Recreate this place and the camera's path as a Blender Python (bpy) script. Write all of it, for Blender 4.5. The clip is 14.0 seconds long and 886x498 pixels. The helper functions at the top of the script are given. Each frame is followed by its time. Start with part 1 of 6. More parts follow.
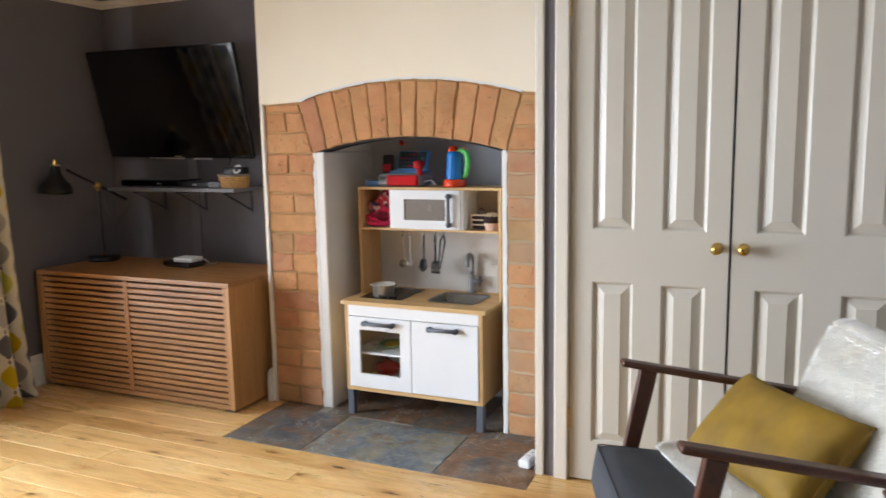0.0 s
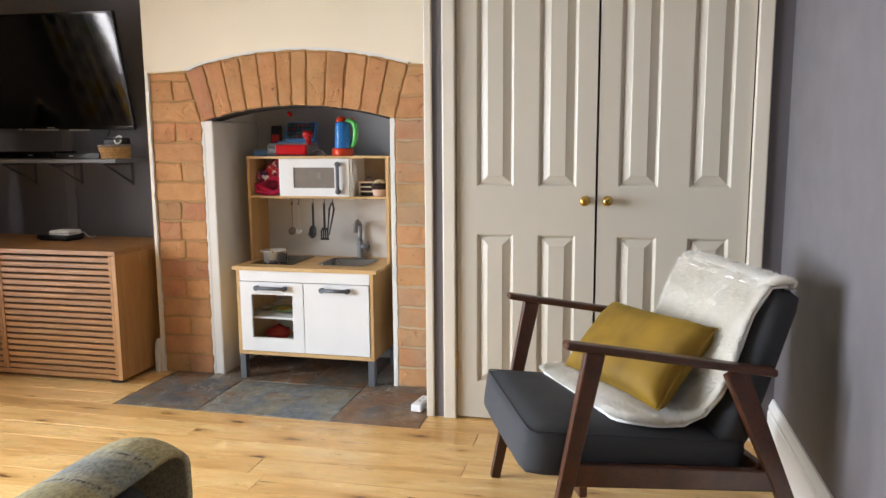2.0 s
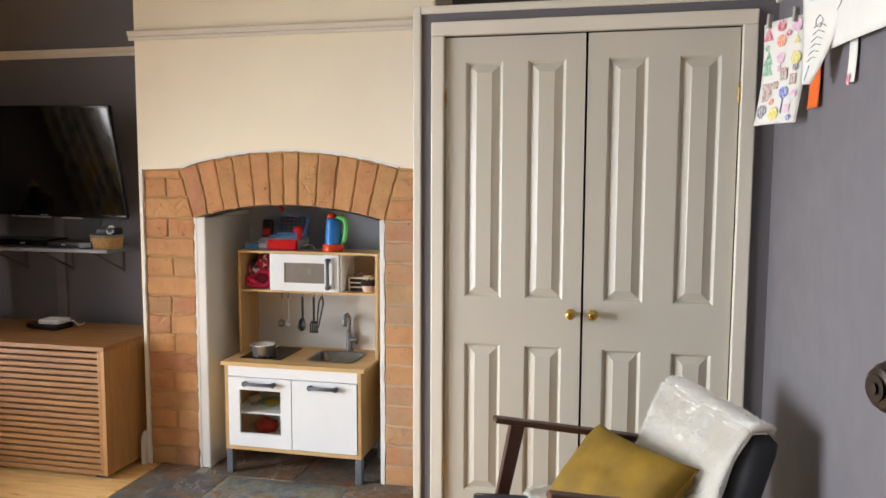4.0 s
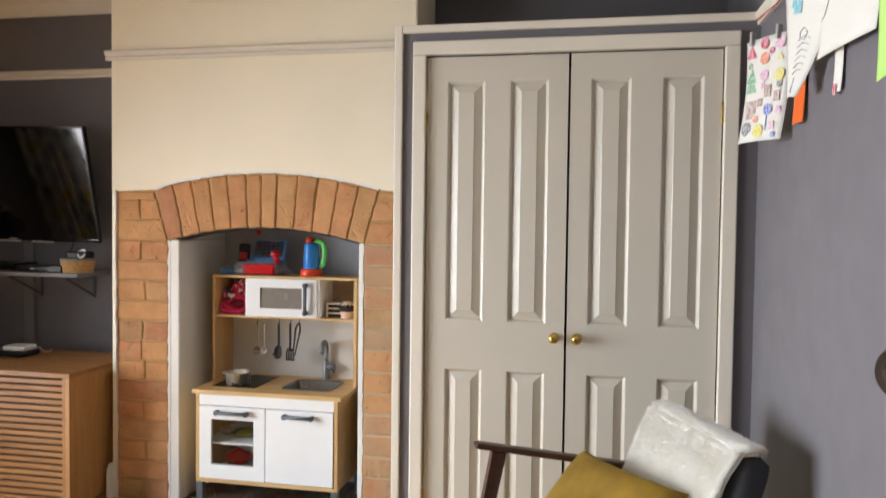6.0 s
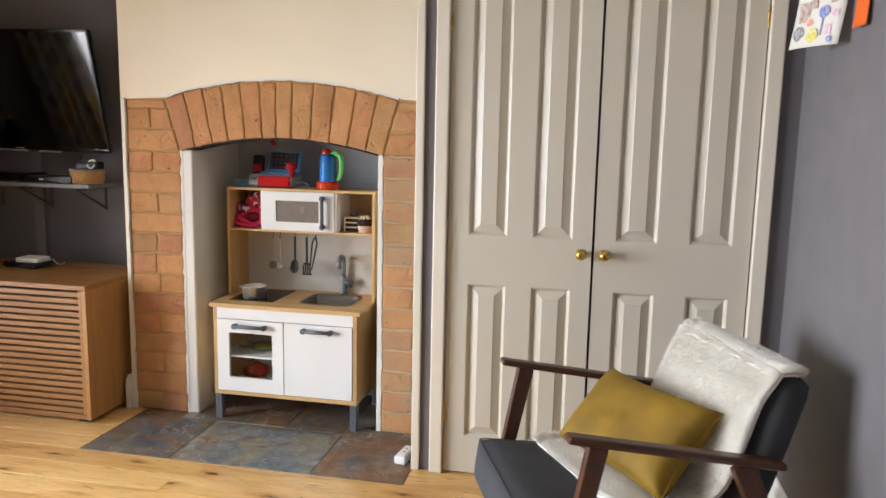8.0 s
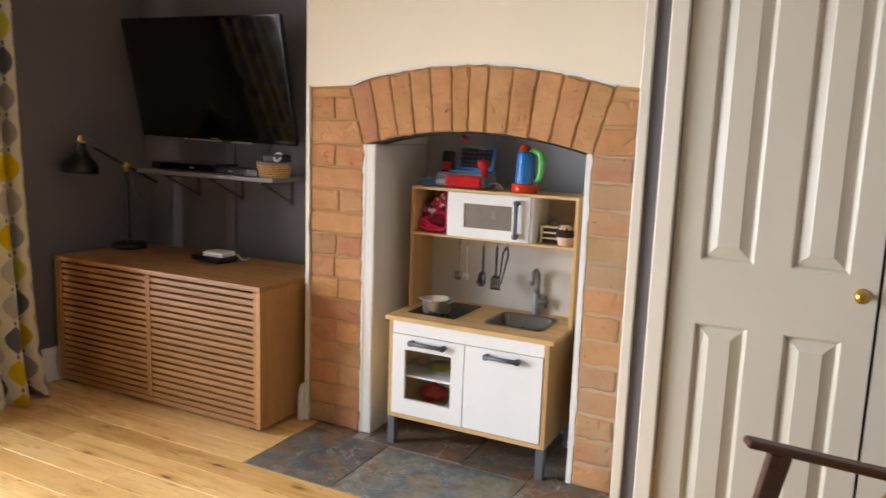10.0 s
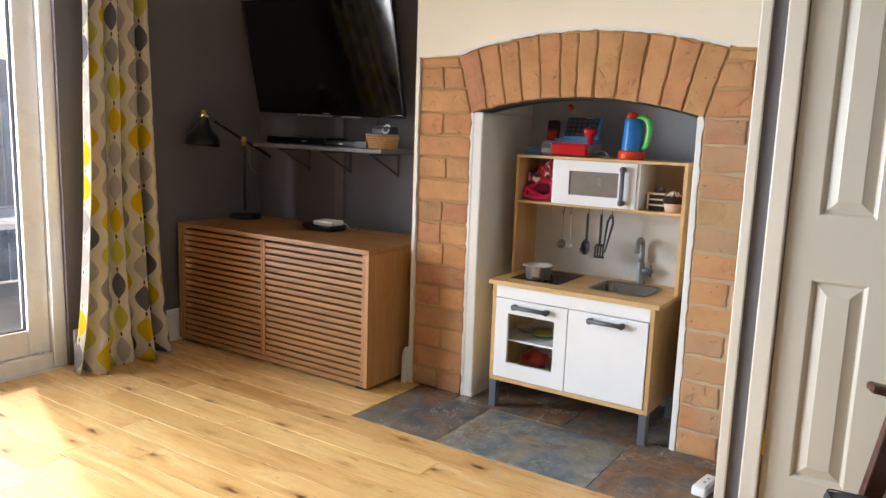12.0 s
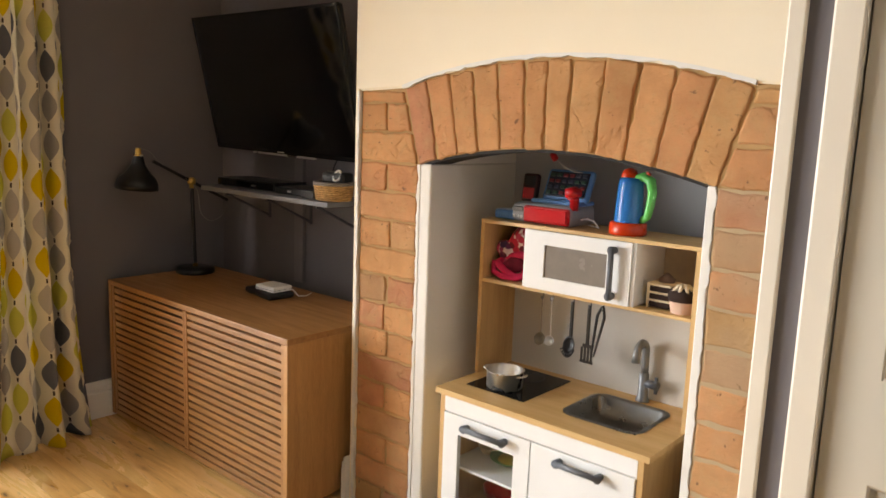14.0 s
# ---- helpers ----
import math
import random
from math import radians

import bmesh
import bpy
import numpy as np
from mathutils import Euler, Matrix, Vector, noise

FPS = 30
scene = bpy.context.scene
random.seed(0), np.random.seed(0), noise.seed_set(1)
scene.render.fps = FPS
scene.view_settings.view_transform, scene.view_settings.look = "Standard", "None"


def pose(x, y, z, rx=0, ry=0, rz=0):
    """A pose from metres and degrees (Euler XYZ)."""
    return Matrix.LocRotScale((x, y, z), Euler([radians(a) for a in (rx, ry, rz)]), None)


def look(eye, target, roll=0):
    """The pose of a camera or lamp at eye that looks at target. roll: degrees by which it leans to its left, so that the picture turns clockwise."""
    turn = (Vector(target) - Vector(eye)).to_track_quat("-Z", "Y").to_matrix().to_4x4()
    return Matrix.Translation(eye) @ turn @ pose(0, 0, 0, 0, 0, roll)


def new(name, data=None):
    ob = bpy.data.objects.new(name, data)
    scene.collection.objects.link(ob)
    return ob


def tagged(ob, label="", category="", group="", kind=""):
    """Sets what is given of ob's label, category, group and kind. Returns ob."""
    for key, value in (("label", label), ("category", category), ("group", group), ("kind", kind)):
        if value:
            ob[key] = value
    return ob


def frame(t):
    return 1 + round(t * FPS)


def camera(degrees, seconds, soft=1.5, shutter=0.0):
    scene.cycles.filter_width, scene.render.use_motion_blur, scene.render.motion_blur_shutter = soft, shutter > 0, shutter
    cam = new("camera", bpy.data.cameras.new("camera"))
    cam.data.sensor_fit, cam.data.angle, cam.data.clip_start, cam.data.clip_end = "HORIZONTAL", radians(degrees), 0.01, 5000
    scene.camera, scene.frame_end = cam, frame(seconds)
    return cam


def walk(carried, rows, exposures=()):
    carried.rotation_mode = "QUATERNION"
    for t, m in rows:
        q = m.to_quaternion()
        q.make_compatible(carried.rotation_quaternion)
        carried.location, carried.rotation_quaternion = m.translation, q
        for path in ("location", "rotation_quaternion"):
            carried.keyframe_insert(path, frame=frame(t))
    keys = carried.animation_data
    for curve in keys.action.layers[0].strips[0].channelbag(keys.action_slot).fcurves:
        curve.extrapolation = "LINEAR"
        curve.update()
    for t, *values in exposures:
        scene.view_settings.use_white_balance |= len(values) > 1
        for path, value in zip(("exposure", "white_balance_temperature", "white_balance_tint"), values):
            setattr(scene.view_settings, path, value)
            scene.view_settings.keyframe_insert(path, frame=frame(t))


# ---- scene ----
cam = camera(61.5, 14.0, shutter=0.4)
PATH = [
    (0, (2.21, -2.987, 1.275), (1.415, -1.174, 0.994), -1.0),
    (0.5, (2.179, -3.068, 1.258), (1.576, -1.18, 0.989), -0.7),
    (1, (2.168, -3.19, 1.221), (1.665, -1.273, 0.956), -0.6),
    (1.5, (2.175, -3.235, 1.178), (1.707, -1.31, 0.906), -0.5),
    (2, (2.175, -3.24, 1.128), (1.725, -1.312, 0.848), -0.4),
    (2.5, (2.171, -3.226, 1.144), (1.72, -1.297, 0.868), -0.1),
    (3, (2.184, -3.226, 1.275), (1.74, -1.294, 1.01), 0.0),
    (3.5, (2.189, -3.244, 1.392), (1.756, -1.306, 1.153), 0.2),
    (3.7, (2.188, -3.251, 1.421), (1.758, -1.31, 1.203), 0.2),
    (5.8, (2.182, -3.19, 1.353), (1.792, -1.229, 1.335), 0.7),
    (5.9, (2.18, -3.191, 1.344), (1.797, -1.228, 1.306), 0.6),
    (6, (2.18, -3.183, 1.34), (1.797, -1.221, 1.269), 0.7),
    (6.5, (2.181, -3.19, 1.317), (1.806, -1.233, 1.146), 0.9),
    (7, (2.176, -3.195, 1.308), (1.811, -1.244, 1.062), 1.1),
    (7.2, (2.164, -3.2, 1.312), (1.807, -1.25, 1.048), 1.2),
    (9.3, (2.001, -2.66, 1.321), (1.365, -0.79, 1.004), 1.7),
    (9.5, (1.992, -2.602, 1.303), (1.288, -0.756, 0.993), 1.9),
    (10, (1.926, -2.605, 1.308), (1.042, -0.839, 0.994), 2.0),
    (10.5, (1.937, -2.735, 1.337), (0.924, -1.036, 1.038), 2.1),
    (10.8, (1.951, -2.761, 1.328), (0.906, -1.082, 1.03), 2.2),
    (11, (1.945, -2.77, 1.292), (0.892, -1.097, 0.994), 2.2),
    (11.5, (1.928, -2.763, 1.188), (0.86, -1.101, 0.875), 2.0),
    (12, (1.911, -2.715, 1.166), (0.825, -1.066, 0.85), 2.0),
    (12.5, (1.886, -2.561, 1.259), (0.784, -0.922, 0.946), 2.0),
    (13, (1.856, -2.322, 1.333), (0.705, -0.717, 1.019), 1.9),
    (13.5, (1.863, -2.034, 1.344), (0.664, -0.466, 1.02), 1.7),
    (14, (1.859, -1.744, 1.353), (0.572, -0.247, 1.036), 2.1),
]
TONE = [(0.0, -0.36, 7050, 22), (2.5, -0.40, 7600, 23), (6.0, -0.44, 7600, 23), (10.0, -0.45, 7750, 25), (12.5, -0.38, 7300, 22), (14.0, -0.28, 8700, 24)]
walk(cam, [(t, look(eye, target, roll)) for t, eye, target, roll in PATH], TONE)

# ---- light ----
world = bpy.data.worlds.new("world")
scene.world = world
world.use_nodes = True
wn = world.node_tree.nodes
sky = wn.new("ShaderNodeTexSky")
sky.sky_type = "NISHITA"
sky.sun_disc = False
sky.sun_elevation, sky.sun_rotation = radians(41), radians(-70)
world.node_tree.links.new(sky.outputs[0], wn["Background"].inputs[0])
wn["Background"].inputs[1].default_value = 0.15


def sun_lamp(energy, eye, target, angle):
    d = bpy.data.lights.new("sun", "SUN")
    d.energy, d.angle, d.color = energy, radians(angle), (1.0, 0.96, 0.90)
    new("sun", d).matrix_world = look(eye, target)


def area_light(name, m, w, h, energy, colour, spread=180):
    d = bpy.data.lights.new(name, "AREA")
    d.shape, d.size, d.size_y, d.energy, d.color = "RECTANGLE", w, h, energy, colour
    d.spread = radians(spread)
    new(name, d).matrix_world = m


# ---- plan ----
XL, XR, YB, YF, ZC = -1.42, 2.77, 0.36, -4.70, 2.52      # room: left, right, back (alcove), front wall, ceiling
BX0, BX1 = -0.045, 1.436                                  # chimney breast
NX0, NX1, SPRING, CROWN = 0.246, 1.200, 1.240, 1.308      # fireplace opening
PIER = 1.470                                              # top of the brick piers
ARC_X, R_IN, R_OUT = 0.723, 1.707, 1.952
ARC_Z = CROWN - R_IN
CUP_Y, CUP_X0, CUP_TOP = -0.340, 1.428, 2.102             # cupboard front, side and top
DOOR_Y0, DOOR_Y1, DOOR_H = -3.56, -0.84, 2.06             # garden door opening in the left wall
RD_Y0, RD_Y1, RD_H = -2.98, -2.20, 1.99                   # room door in the right wall

sun_lamp(5.0, (-6.0, 0.53, 4.5), (-1.2, -1.2, 0.0), 2.5)
area_light("garden_door_light", look((-1.66, -2.30, 1.10), (2.77, -1.75, 0.34)), 2.10, 1.84, 188, (0.64, 0.835, 1.0), 95)
# fill lamp added in the door reveal to brighten the curtain and jamb
area_light("door_reveal_light", look((-1.50, -1.10, 1.12), (-1.35, -0.68, 1.08)), 0.12, 1.80, 8.0, (0.78, 0.90, 1.0), 70)


# ---- materials ----
def srgb(r, g, b):
    return tuple(((c / 255 + 0.055) / 1.055) ** 2.4 if c > 10 else c / 3294.6 for c in (r, g, b)) + (1.0,)


class Nodes:
    def __init__(self, name):
        self.m = bpy.data.materials.new(name)
        self.m.use_nodes = True
        self.t = self.m.node_tree
        self.b = self.t.nodes["Principled BSDF"]

    def add(self, kind, **values):
        n = self.t.nodes.new(kind)
        for k, v in values.items():
            n.inputs[k.replace("_", " ")].default_value = v
        return n

    def link(self, a, b):
        self.t.links.new(a, b)

    def coords(self, scale=(1, 1, 1), own=True):
        tc = self.add("ShaderNodeTexCoord")
        mp = self.add("ShaderNodeMapping")
        mp.inputs["Scale"].default_value = scale
        self.link(tc.outputs["Object"], mp.inputs["Vector"])
        if own:
            oi = self.add("ShaderNodeObjectInfo")
            mul = self.add("ShaderNodeMath")
            mul.operation = "MULTIPLY"
            mul.inputs[1].default_value = 37.0
            self.link(oi.outputs["Random"], mul.inputs[0])
            self.link(mul.outputs[0], mp.inputs["Location"])
        return mp.outputs[0]

    def noise(self, vec, scale, detail=4.0, rough=0.55, distort=0.0):
        n = self.add("ShaderNodeTexNoise", Scale=scale, Detail=detail, Roughness=rough, Distortion=distort)
        self.link(vec, n.inputs["Vector"])
        return n.outputs["Fac"]

    def ramp(self, fac, *stops):
        r = self.add("ShaderNodeValToRGB")
        e = r.color_ramp.elements
        while len(e) < len(stops):
            e.new(0.5)
        for el, (p, c) in zip(e, stops):
            el.position, el.color = p, c if len(c) == 4 else (*c, 1.0)
        self.link(fac, r.inputs[0])
        return r.outputs[0]

    def mix(self, fac, a, b, how="MIX"):
        n = self.add("ShaderNodeMix")
        n.data_type, n.blend_type = "RGBA", how
        for v, k in ((fac, 0), (a, 6), (b, 7)):
            if isinstance(v, (int, float)):
                n.inputs[k].default_value = v
            elif isinstance(v, tuple):
                n.inputs[k].default_value = v if len(v) == 4 else (*v, 1.0)
            else:
                self.link(v, n.inputs[k])
        return n.outputs[2]

    def bump(self, fac, strength, dist=0.002):
        n = self.add("ShaderNodeBump", Strength=strength, Distance=dist)
        self.link(fac, n.inputs["Height"])
        self.link(n.outputs[0], self.b.inputs["Normal"])

    def base(self, c):
        if isinstance(c, tuple):
            self.b.inputs["Base Color"].default_value = c
        else:
            self.link(c, self.b.inputs["Base Color"])

    def gloss(self, rough, metal=0.0, spec=0.5):
        if isinstance(rough, (int, float)):
            self.b.inputs["Roughness"].default_value = rough
        else:
            self.link(rough, self.b.inputs["Roughness"])
        self.b.inputs["Metallic"].default_value = metal
        self.b.inputs["Specular IOR Level"].default_value = spec


def grey3(v):
    return (v, v, v, 1.0)


def paint(name, colour, rough=0.6, vary=0.06, bump=0.25, fine=180.0):
    n = Nodes(name)
    v = n.coords(own=False)
    big, small = n.noise(v, 1.7, 3), n.noise(v, fine, 3)
    dark = tuple(c * (1 - vary) for c in colour[:3]) + (1.0,)
    light = tuple(min(1, c * (1 + vary)) for c in colour[:3]) + (1.0,)
    n.base(n.ramp(big, (0.3, dark), (0.7, light)))
    n.gloss(n.ramp(n.noise(v, 9, 3), (0.3, grey3(rough - 0.05)), (0.7, grey3(min(1, rough + 0.05)))))
    n.bump(small, bump, 0.0008)
    return n.m


def wood(name, light, dark, rough=0.42, stretch=(1.2, 16, 16), knots=0.0, spread=0.25, bump=0.15, streak=0.35):
    """Grain runs along local x."""
    n = Nodes(name)
    v = n.coords(stretch)
    grain = n.noise(v, 2.2, 8, 0.62, 0.6)
    fine = n.noise(n.coords((stretch[0] * 2.5, stretch[1] * 7, stretch[2] * 7)), 3.0, 4, 0.6)
    col = n.ramp(grain, (0.28, dark), (0.62, light))
    col = n.mix(streak, col, n.ramp(fine, (0.3, tuple(c * 0.72 for c in dark[:3])), (0.6, light)), "MIX")
    oi = n.add("ShaderNodeObjectInfo")
    col = n.mix(1.0, col, n.ramp(oi.outputs["Random"], (0.0, grey3(1 - spread)), (1.0, grey3(1.0))), "MULTIPLY")
    if knots:
        kv = n.coords((2.6, 7.5, 7.5))
        vor = n.add("ShaderNodeTexVoronoi", Scale=1.0)
        n.link(kv, vor.inputs["Vector"])
        k = n.ramp(vor.outputs["Distance"], (0.05, grey3(1.0)), (0.15, grey3(0.0)))
        gate = n.ramp(n.noise(n.coords((1.1, 3, 3)), 2.0, 2), (0.46, grey3(0.0)), (0.60, grey3(1.0)))
        k = n.mix(1.0, k, gate, "MULTIPLY")
        ring = n.mix(knots, (0.0, 0.0, 0.0), k)
        col = n.mix(ring, col, (0.10, 0.042, 0.014))
        smear = n.ramp(n.noise(n.coords((1.6, 20, 20)), 1.6, 5, 0.6, 1.0), (0.60, grey3(0.0)), (0.74, grey3(0.6)))
        col = n.mix(smear, col, (0.26, 0.115, 0.035))
    n.base(col)
    n.gloss(n.ramp(grain, (0.3, grey3(rough + 0.08)), (0.7, grey3(rough - 0.04))))
    n.bump(fine, bump, 0.001)
    return n.m


def plain(name, colour, rough=0.5, metal=0.0, vary=0.08, scale=25.0, bump=0.0, spec=0.5):
    n = Nodes(name)
    v = n.coords()
    f = n.noise(v, scale, 4)
    n.base(n.ramp(f, (0.3, tuple(c * (1 - vary) for c in colour[:3])), (0.7, tuple(min(1, c * (1 + vary)) for c in colour[:3]))))
    n.gloss(n.ramp(n.noise(v, scale * 0.4, 3), (0.3, grey3(max(0.02, rough - 0.06))), (0.7, grey3(min(1, rough + 0.06)))), metal, spec)
    if bump:
        n.bump(n.noise(v, scale * 6, 3), bump, 0.001)
    return n.m


def floor_mat():
    """Honey oak boards: broad growth figure, fine pores, knots and dark streaks, per-board tone."""
    n = Nodes("honey_oak_floor")
    figure = n.noise(n.coords((0.8, 7, 7)), 2.0, 6, 0.6, 0.9)
    pores = n.noise(n.coords((3, 90, 90)), 2.0, 4, 0.6)
    col = n.ramp(figure, (0.25, srgb(200, 146, 84)), (0.48, srgb(234, 186, 120)), (0.72, srgb(246, 208, 146)))
    oi = n.add("ShaderNodeObjectInfo")
    col = n.mix(1.0, col, n.ramp(oi.outputs["Random"], (0.0, (0.84, 0.78, 0.70)), (0.45, (0.97, 0.95, 0.92)), (1.0, (1.04, 1.04, 1.04))), "MULTIPLY")
    col = n.mix(0.35, col, n.ramp(pores, (0.35, grey3(0.74)), (0.6, grey3(1.0))), "MULTIPLY")
    vor = n.add("ShaderNodeTexVoronoi", Scale=1.0)
    vor.voronoi_dimensions = "2D"
    n.link(n.coords((2.9, 9.5, 9.5)), vor.inputs["Vector"])
    cell = n.add("ShaderNodeSeparateXYZ")
    n.link(vor.outputs["Color"], cell.inputs[0])
    size = n.ramp(cell.outputs[1], (0.0, grey3(0.0)), (1.0, grey3(0.13)))
    jag = n.mix(1.0, n.mix(0.24, vor.outputs["Distance"], n.noise(n.coords((9, 26, 26)), 2.0, 4, 0.65)), size, "ADD")
    gate = n.ramp(cell.outputs[0], (0.52, grey3(0.0)), (0.56, grey3(1.0)))
    halo = n.mix(1.0, n.ramp(jag, (0.16, grey3(0.7)), (0.36, grey3(0.0))), gate, "MULTIPLY")
    knot = n.mix(1.0, n.ramp(jag, (0.16, grey3(0.95)), (0.22, grey3(0.0))), gate, "MULTIPLY")
    col = n.mix(halo, col, srgb(166, 104, 44))
    streak = n.ramp(n.noise(n.coords((3.2, 26, 26)), 1.7, 6, 0.62, 0.8), (0.63, grey3(0.0)), (0.71, grey3(0.8)))
    col = n.mix(streak, col, srgb(140, 92, 48))
    crack = n.ramp(n.noise(n.coords((7, 60, 60)), 1.5, 3, 0.5, 0.4), (0.685, grey3(0.0)), (0.715, grey3(0.85)))
    crack = n.mix(1.0, crack, n.ramp(n.noise(n.coords((1.6, 5, 5)), 1.4, 2), (0.44, grey3(0.0)), (0.54, grey3(1.0))), "MULTIPLY")
    col = n.mix(crack, col, srgb(84, 50, 26))
    col = n.mix(knot, col, srgb(74, 44, 22))
    n.base(col)
    n.gloss(n.ramp(figure, (0.3, grey3(0.34)), (0.7, grey3(0.24))))
    n.bump(pores, 0.10, 0.001)
    return n.m


def brick_mat(name="brick", pale=0.0):
    """Worn soft bricks: one tone a brick, blotches, sandy lime dust, iron spots and pits."""
    n = Nodes(name)
    v = n.coords()
    oi = n.add("ShaderNodeObjectInfo")
    tone = n.ramp(oi.outputs["Random"], (0.0, srgb(200, 144, 100)), (0.2, srgb(208, 154, 108)), (0.4, srgb(200, 140, 100)), (0.55, srgb(204, 154, 106)),
                  (0.70, srgb(196, 136, 102)), (0.84, srgb(190, 132, 102)), (0.93, srgb(196, 156, 106)), (1.0, srgb(178, 130, 104)))
    blotch = n.ramp(n.noise(v, 7, 5, 0.6), (0.30, (0.80, 0.75, 0.68)), (0.62, (1.08, 1.06, 1.02)))
    col = n.mix(1.0, tone, blotch, "MULTIPLY")
    col = n.mix(n.ramp(n.noise(v, 16, 6, 0.72), (0.48, grey3(0)), (0.70, grey3(0.55))), col, srgb(192, 154, 108))
    col = n.mix(n.ramp(n.noise(v, 5, 3), (0.40, grey3(0.1 * pale)), (0.62, grey3(pale))), col, srgb(190, 160, 128))
    spot = n.ramp(n.noise(v, 48, 2), (0.70, grey3(0)), (0.75, grey3(0.7)))
    col = n.mix(spot, col, (0.13, 0.07, 0.04))
    n.base(col)
    n.gloss(0.88, 0, 0.3)
    pit = n.ramp(n.noise(v, 80, 4, 0.6), (0.28, grey3(0)), (0.38, grey3(1)))
    chip = n.ramp(n.noise(v, 11, 3, 0.5, 0.6), (0.33, grey3(0)), (0.40, grey3(1)))
    n.bump(n.mix(0.30, n.mix(0.22, n.noise(v, 26, 8, 0.74), pit), chip), 1.0, 0.010)
    return n.m


def slate_mat(name, dark, mid, warm, rust):
    """Riven slate: broad clouds of two greys, rusty drifts, fine pale veins, layered relief."""
    n = Nodes(name)
    v = n.coords()
    warp = n.noise(v, 3.4, 10, 0.66, 1.5)
    col = n.ramp(warp, (0.36, dark), (0.46, mid), (0.54, warm), (0.62, mid), (0.70, dark))
    drift = n.ramp(n.noise(v, 2.6, 8, 0.66, 2.0), (0.54 - rust * 0.16, grey3(0)), (0.62 - rust * 0.16, grey3(0.8)))
    col = n.mix(drift, col, srgb(140, 100, 70))
    for scale, edge, k in ((1.9, 0.006, 0.9), (4.3, 0.007, 0.55)):
        line = n.ramp(n.noise(v, scale, 6, 0.62, 1.8), (0.5 - edge, grey3(0)), (0.5, grey3(k)), (0.5 + edge, grey3(0)))
        line = n.mix(1.0, line, n.ramp(n.noise(v, scale * 1.3, 2), (0.44, grey3(0)), (0.52, grey3(1))), "MULTIPLY")
        col = n.mix(line, col, srgb(198, 196, 188))
    col = n.mix(0.65, col, n.ramp(n.noise(v, 16.0, 8, 0.7), (0.34, grey3(0.35)), (0.66, grey3(1.15))), "MULTIPLY")
    n.base(col)
    n.gloss(n.ramp(warp, (0.3, grey3(0.36)), (0.7, grey3(0.56))))
    n.bump(n.noise(v, 8, 10, 0.64, 1.0), 0.7, 0.007)
    return n.m


def velvet_mat():
    n = Nodes("mustard_velvet")
    v = n.coords()
    n.base(n.ramp(n.noise(v, 7, 4), (0.3, srgb(106, 76, 2)), (0.7, srgb(140, 104, 6))))
    n.gloss(0.75)
    n.b.inputs["Sheen Weight"].default_value = 0.22
    n.b.inputs["Sheen Roughness"].default_value = 0.35
    n.b.inputs["Sheen Tint"].default_value = srgb(228, 192, 50)
    n.bump(n.noise(v, 420, 2), 0.3, 0.0006)
    return n.m


def cloth(name, colour, vary=0.15, weave=900.0, bump=0.5):
    n = Nodes(name)
    v = n.coords()
    a = n.ramp(n.noise(v, 6, 4), (0.3, tuple(c * (1 - vary) for c in colour[:3])), (0.7, tuple(min(1, c * (1 + vary)) for c in colour[:3])))
    f = n.noise(v, weave, 2)
    n.base(n.mix(0.5, a, n.ramp(f, (0.35, grey3(0.45)), (0.65, grey3(1.0))), "MULTIPLY"))
    n.gloss(0.92, 0, 0.25)
    n.bump(f, bump, 0.0012)
    return n.m


def glass_mat(name="window_glass", ior=1.7):
    n = Nodes(name)
    g = n.add("ShaderNodeBsdfGlossy", Roughness=0.02)
    t = n.add("ShaderNodeBsdfTransparent")
    m = n.add("ShaderNodeMixShader")
    f = n.add("ShaderNodeFresnel", IOR=ior)
    n.link(f.outputs[0], m.inputs[0])
    n.link(t.outputs[0], m.inputs[1])
    n.link(g.outputs[0], m.inputs[2])
    n.link(m.outputs[0], n.t.nodes["Material Output"].inputs[0])
    return n.m


M_WALL = paint("dark_grey_wall_paint", srgb(106, 101, 104), 0.62)
M_CREAM = paint("cream_wall_paint", srgb(246, 232, 206), 0.7, 0.03, 0.3, 120)
M_NICHE = paint("niche_grey_paint", srgb(184, 186, 190), 0.7, 0.05, 0.35, 90)
M_JAMB = paint("jamb_white_paint", srgb(232, 228, 220), 0.65, 0.04, 0.5, 60)
M_CEIL = paint("ceiling_paint", srgb(238, 234, 226), 0.8, 0.03)
M_TRIM = paint("white_gloss_trim", srgb(238, 236, 230), 0.35, 0.03, 0.1, 90)
M_TRIMC = paint("cream_satin_trim", srgb(222, 211, 194), 0.45, 0.03, 0.1, 90)
M_DOOR = paint("pale_grey_door_paint", srgb(200, 191, 175), 0.36, 0.02, 0.12, 140)
M_UPVC = paint("white_plastic_frame", srgb(246, 249, 251), 0.3, 0.02, 0.05)
M_FLOOR = floor_mat()
M_UNDER = plain("floor_gap", srgb(70, 46, 26), 0.9)
M_OAK = wood("oak_cabinet", srgb(178, 126, 75), srgb(140, 92, 50), 0.42, (1.4, 18, 18), 0, 0.12, 0.12)
# near-black colour paints the shade inside the slatted cabinet
M_OAKSHADE = plain("cabinet_painted_shade", srgb(30, 18, 11), 0.9)
M_BRICK, M_DUSTY = brick_mat(), brick_mat("dusty_brick", 0.55)
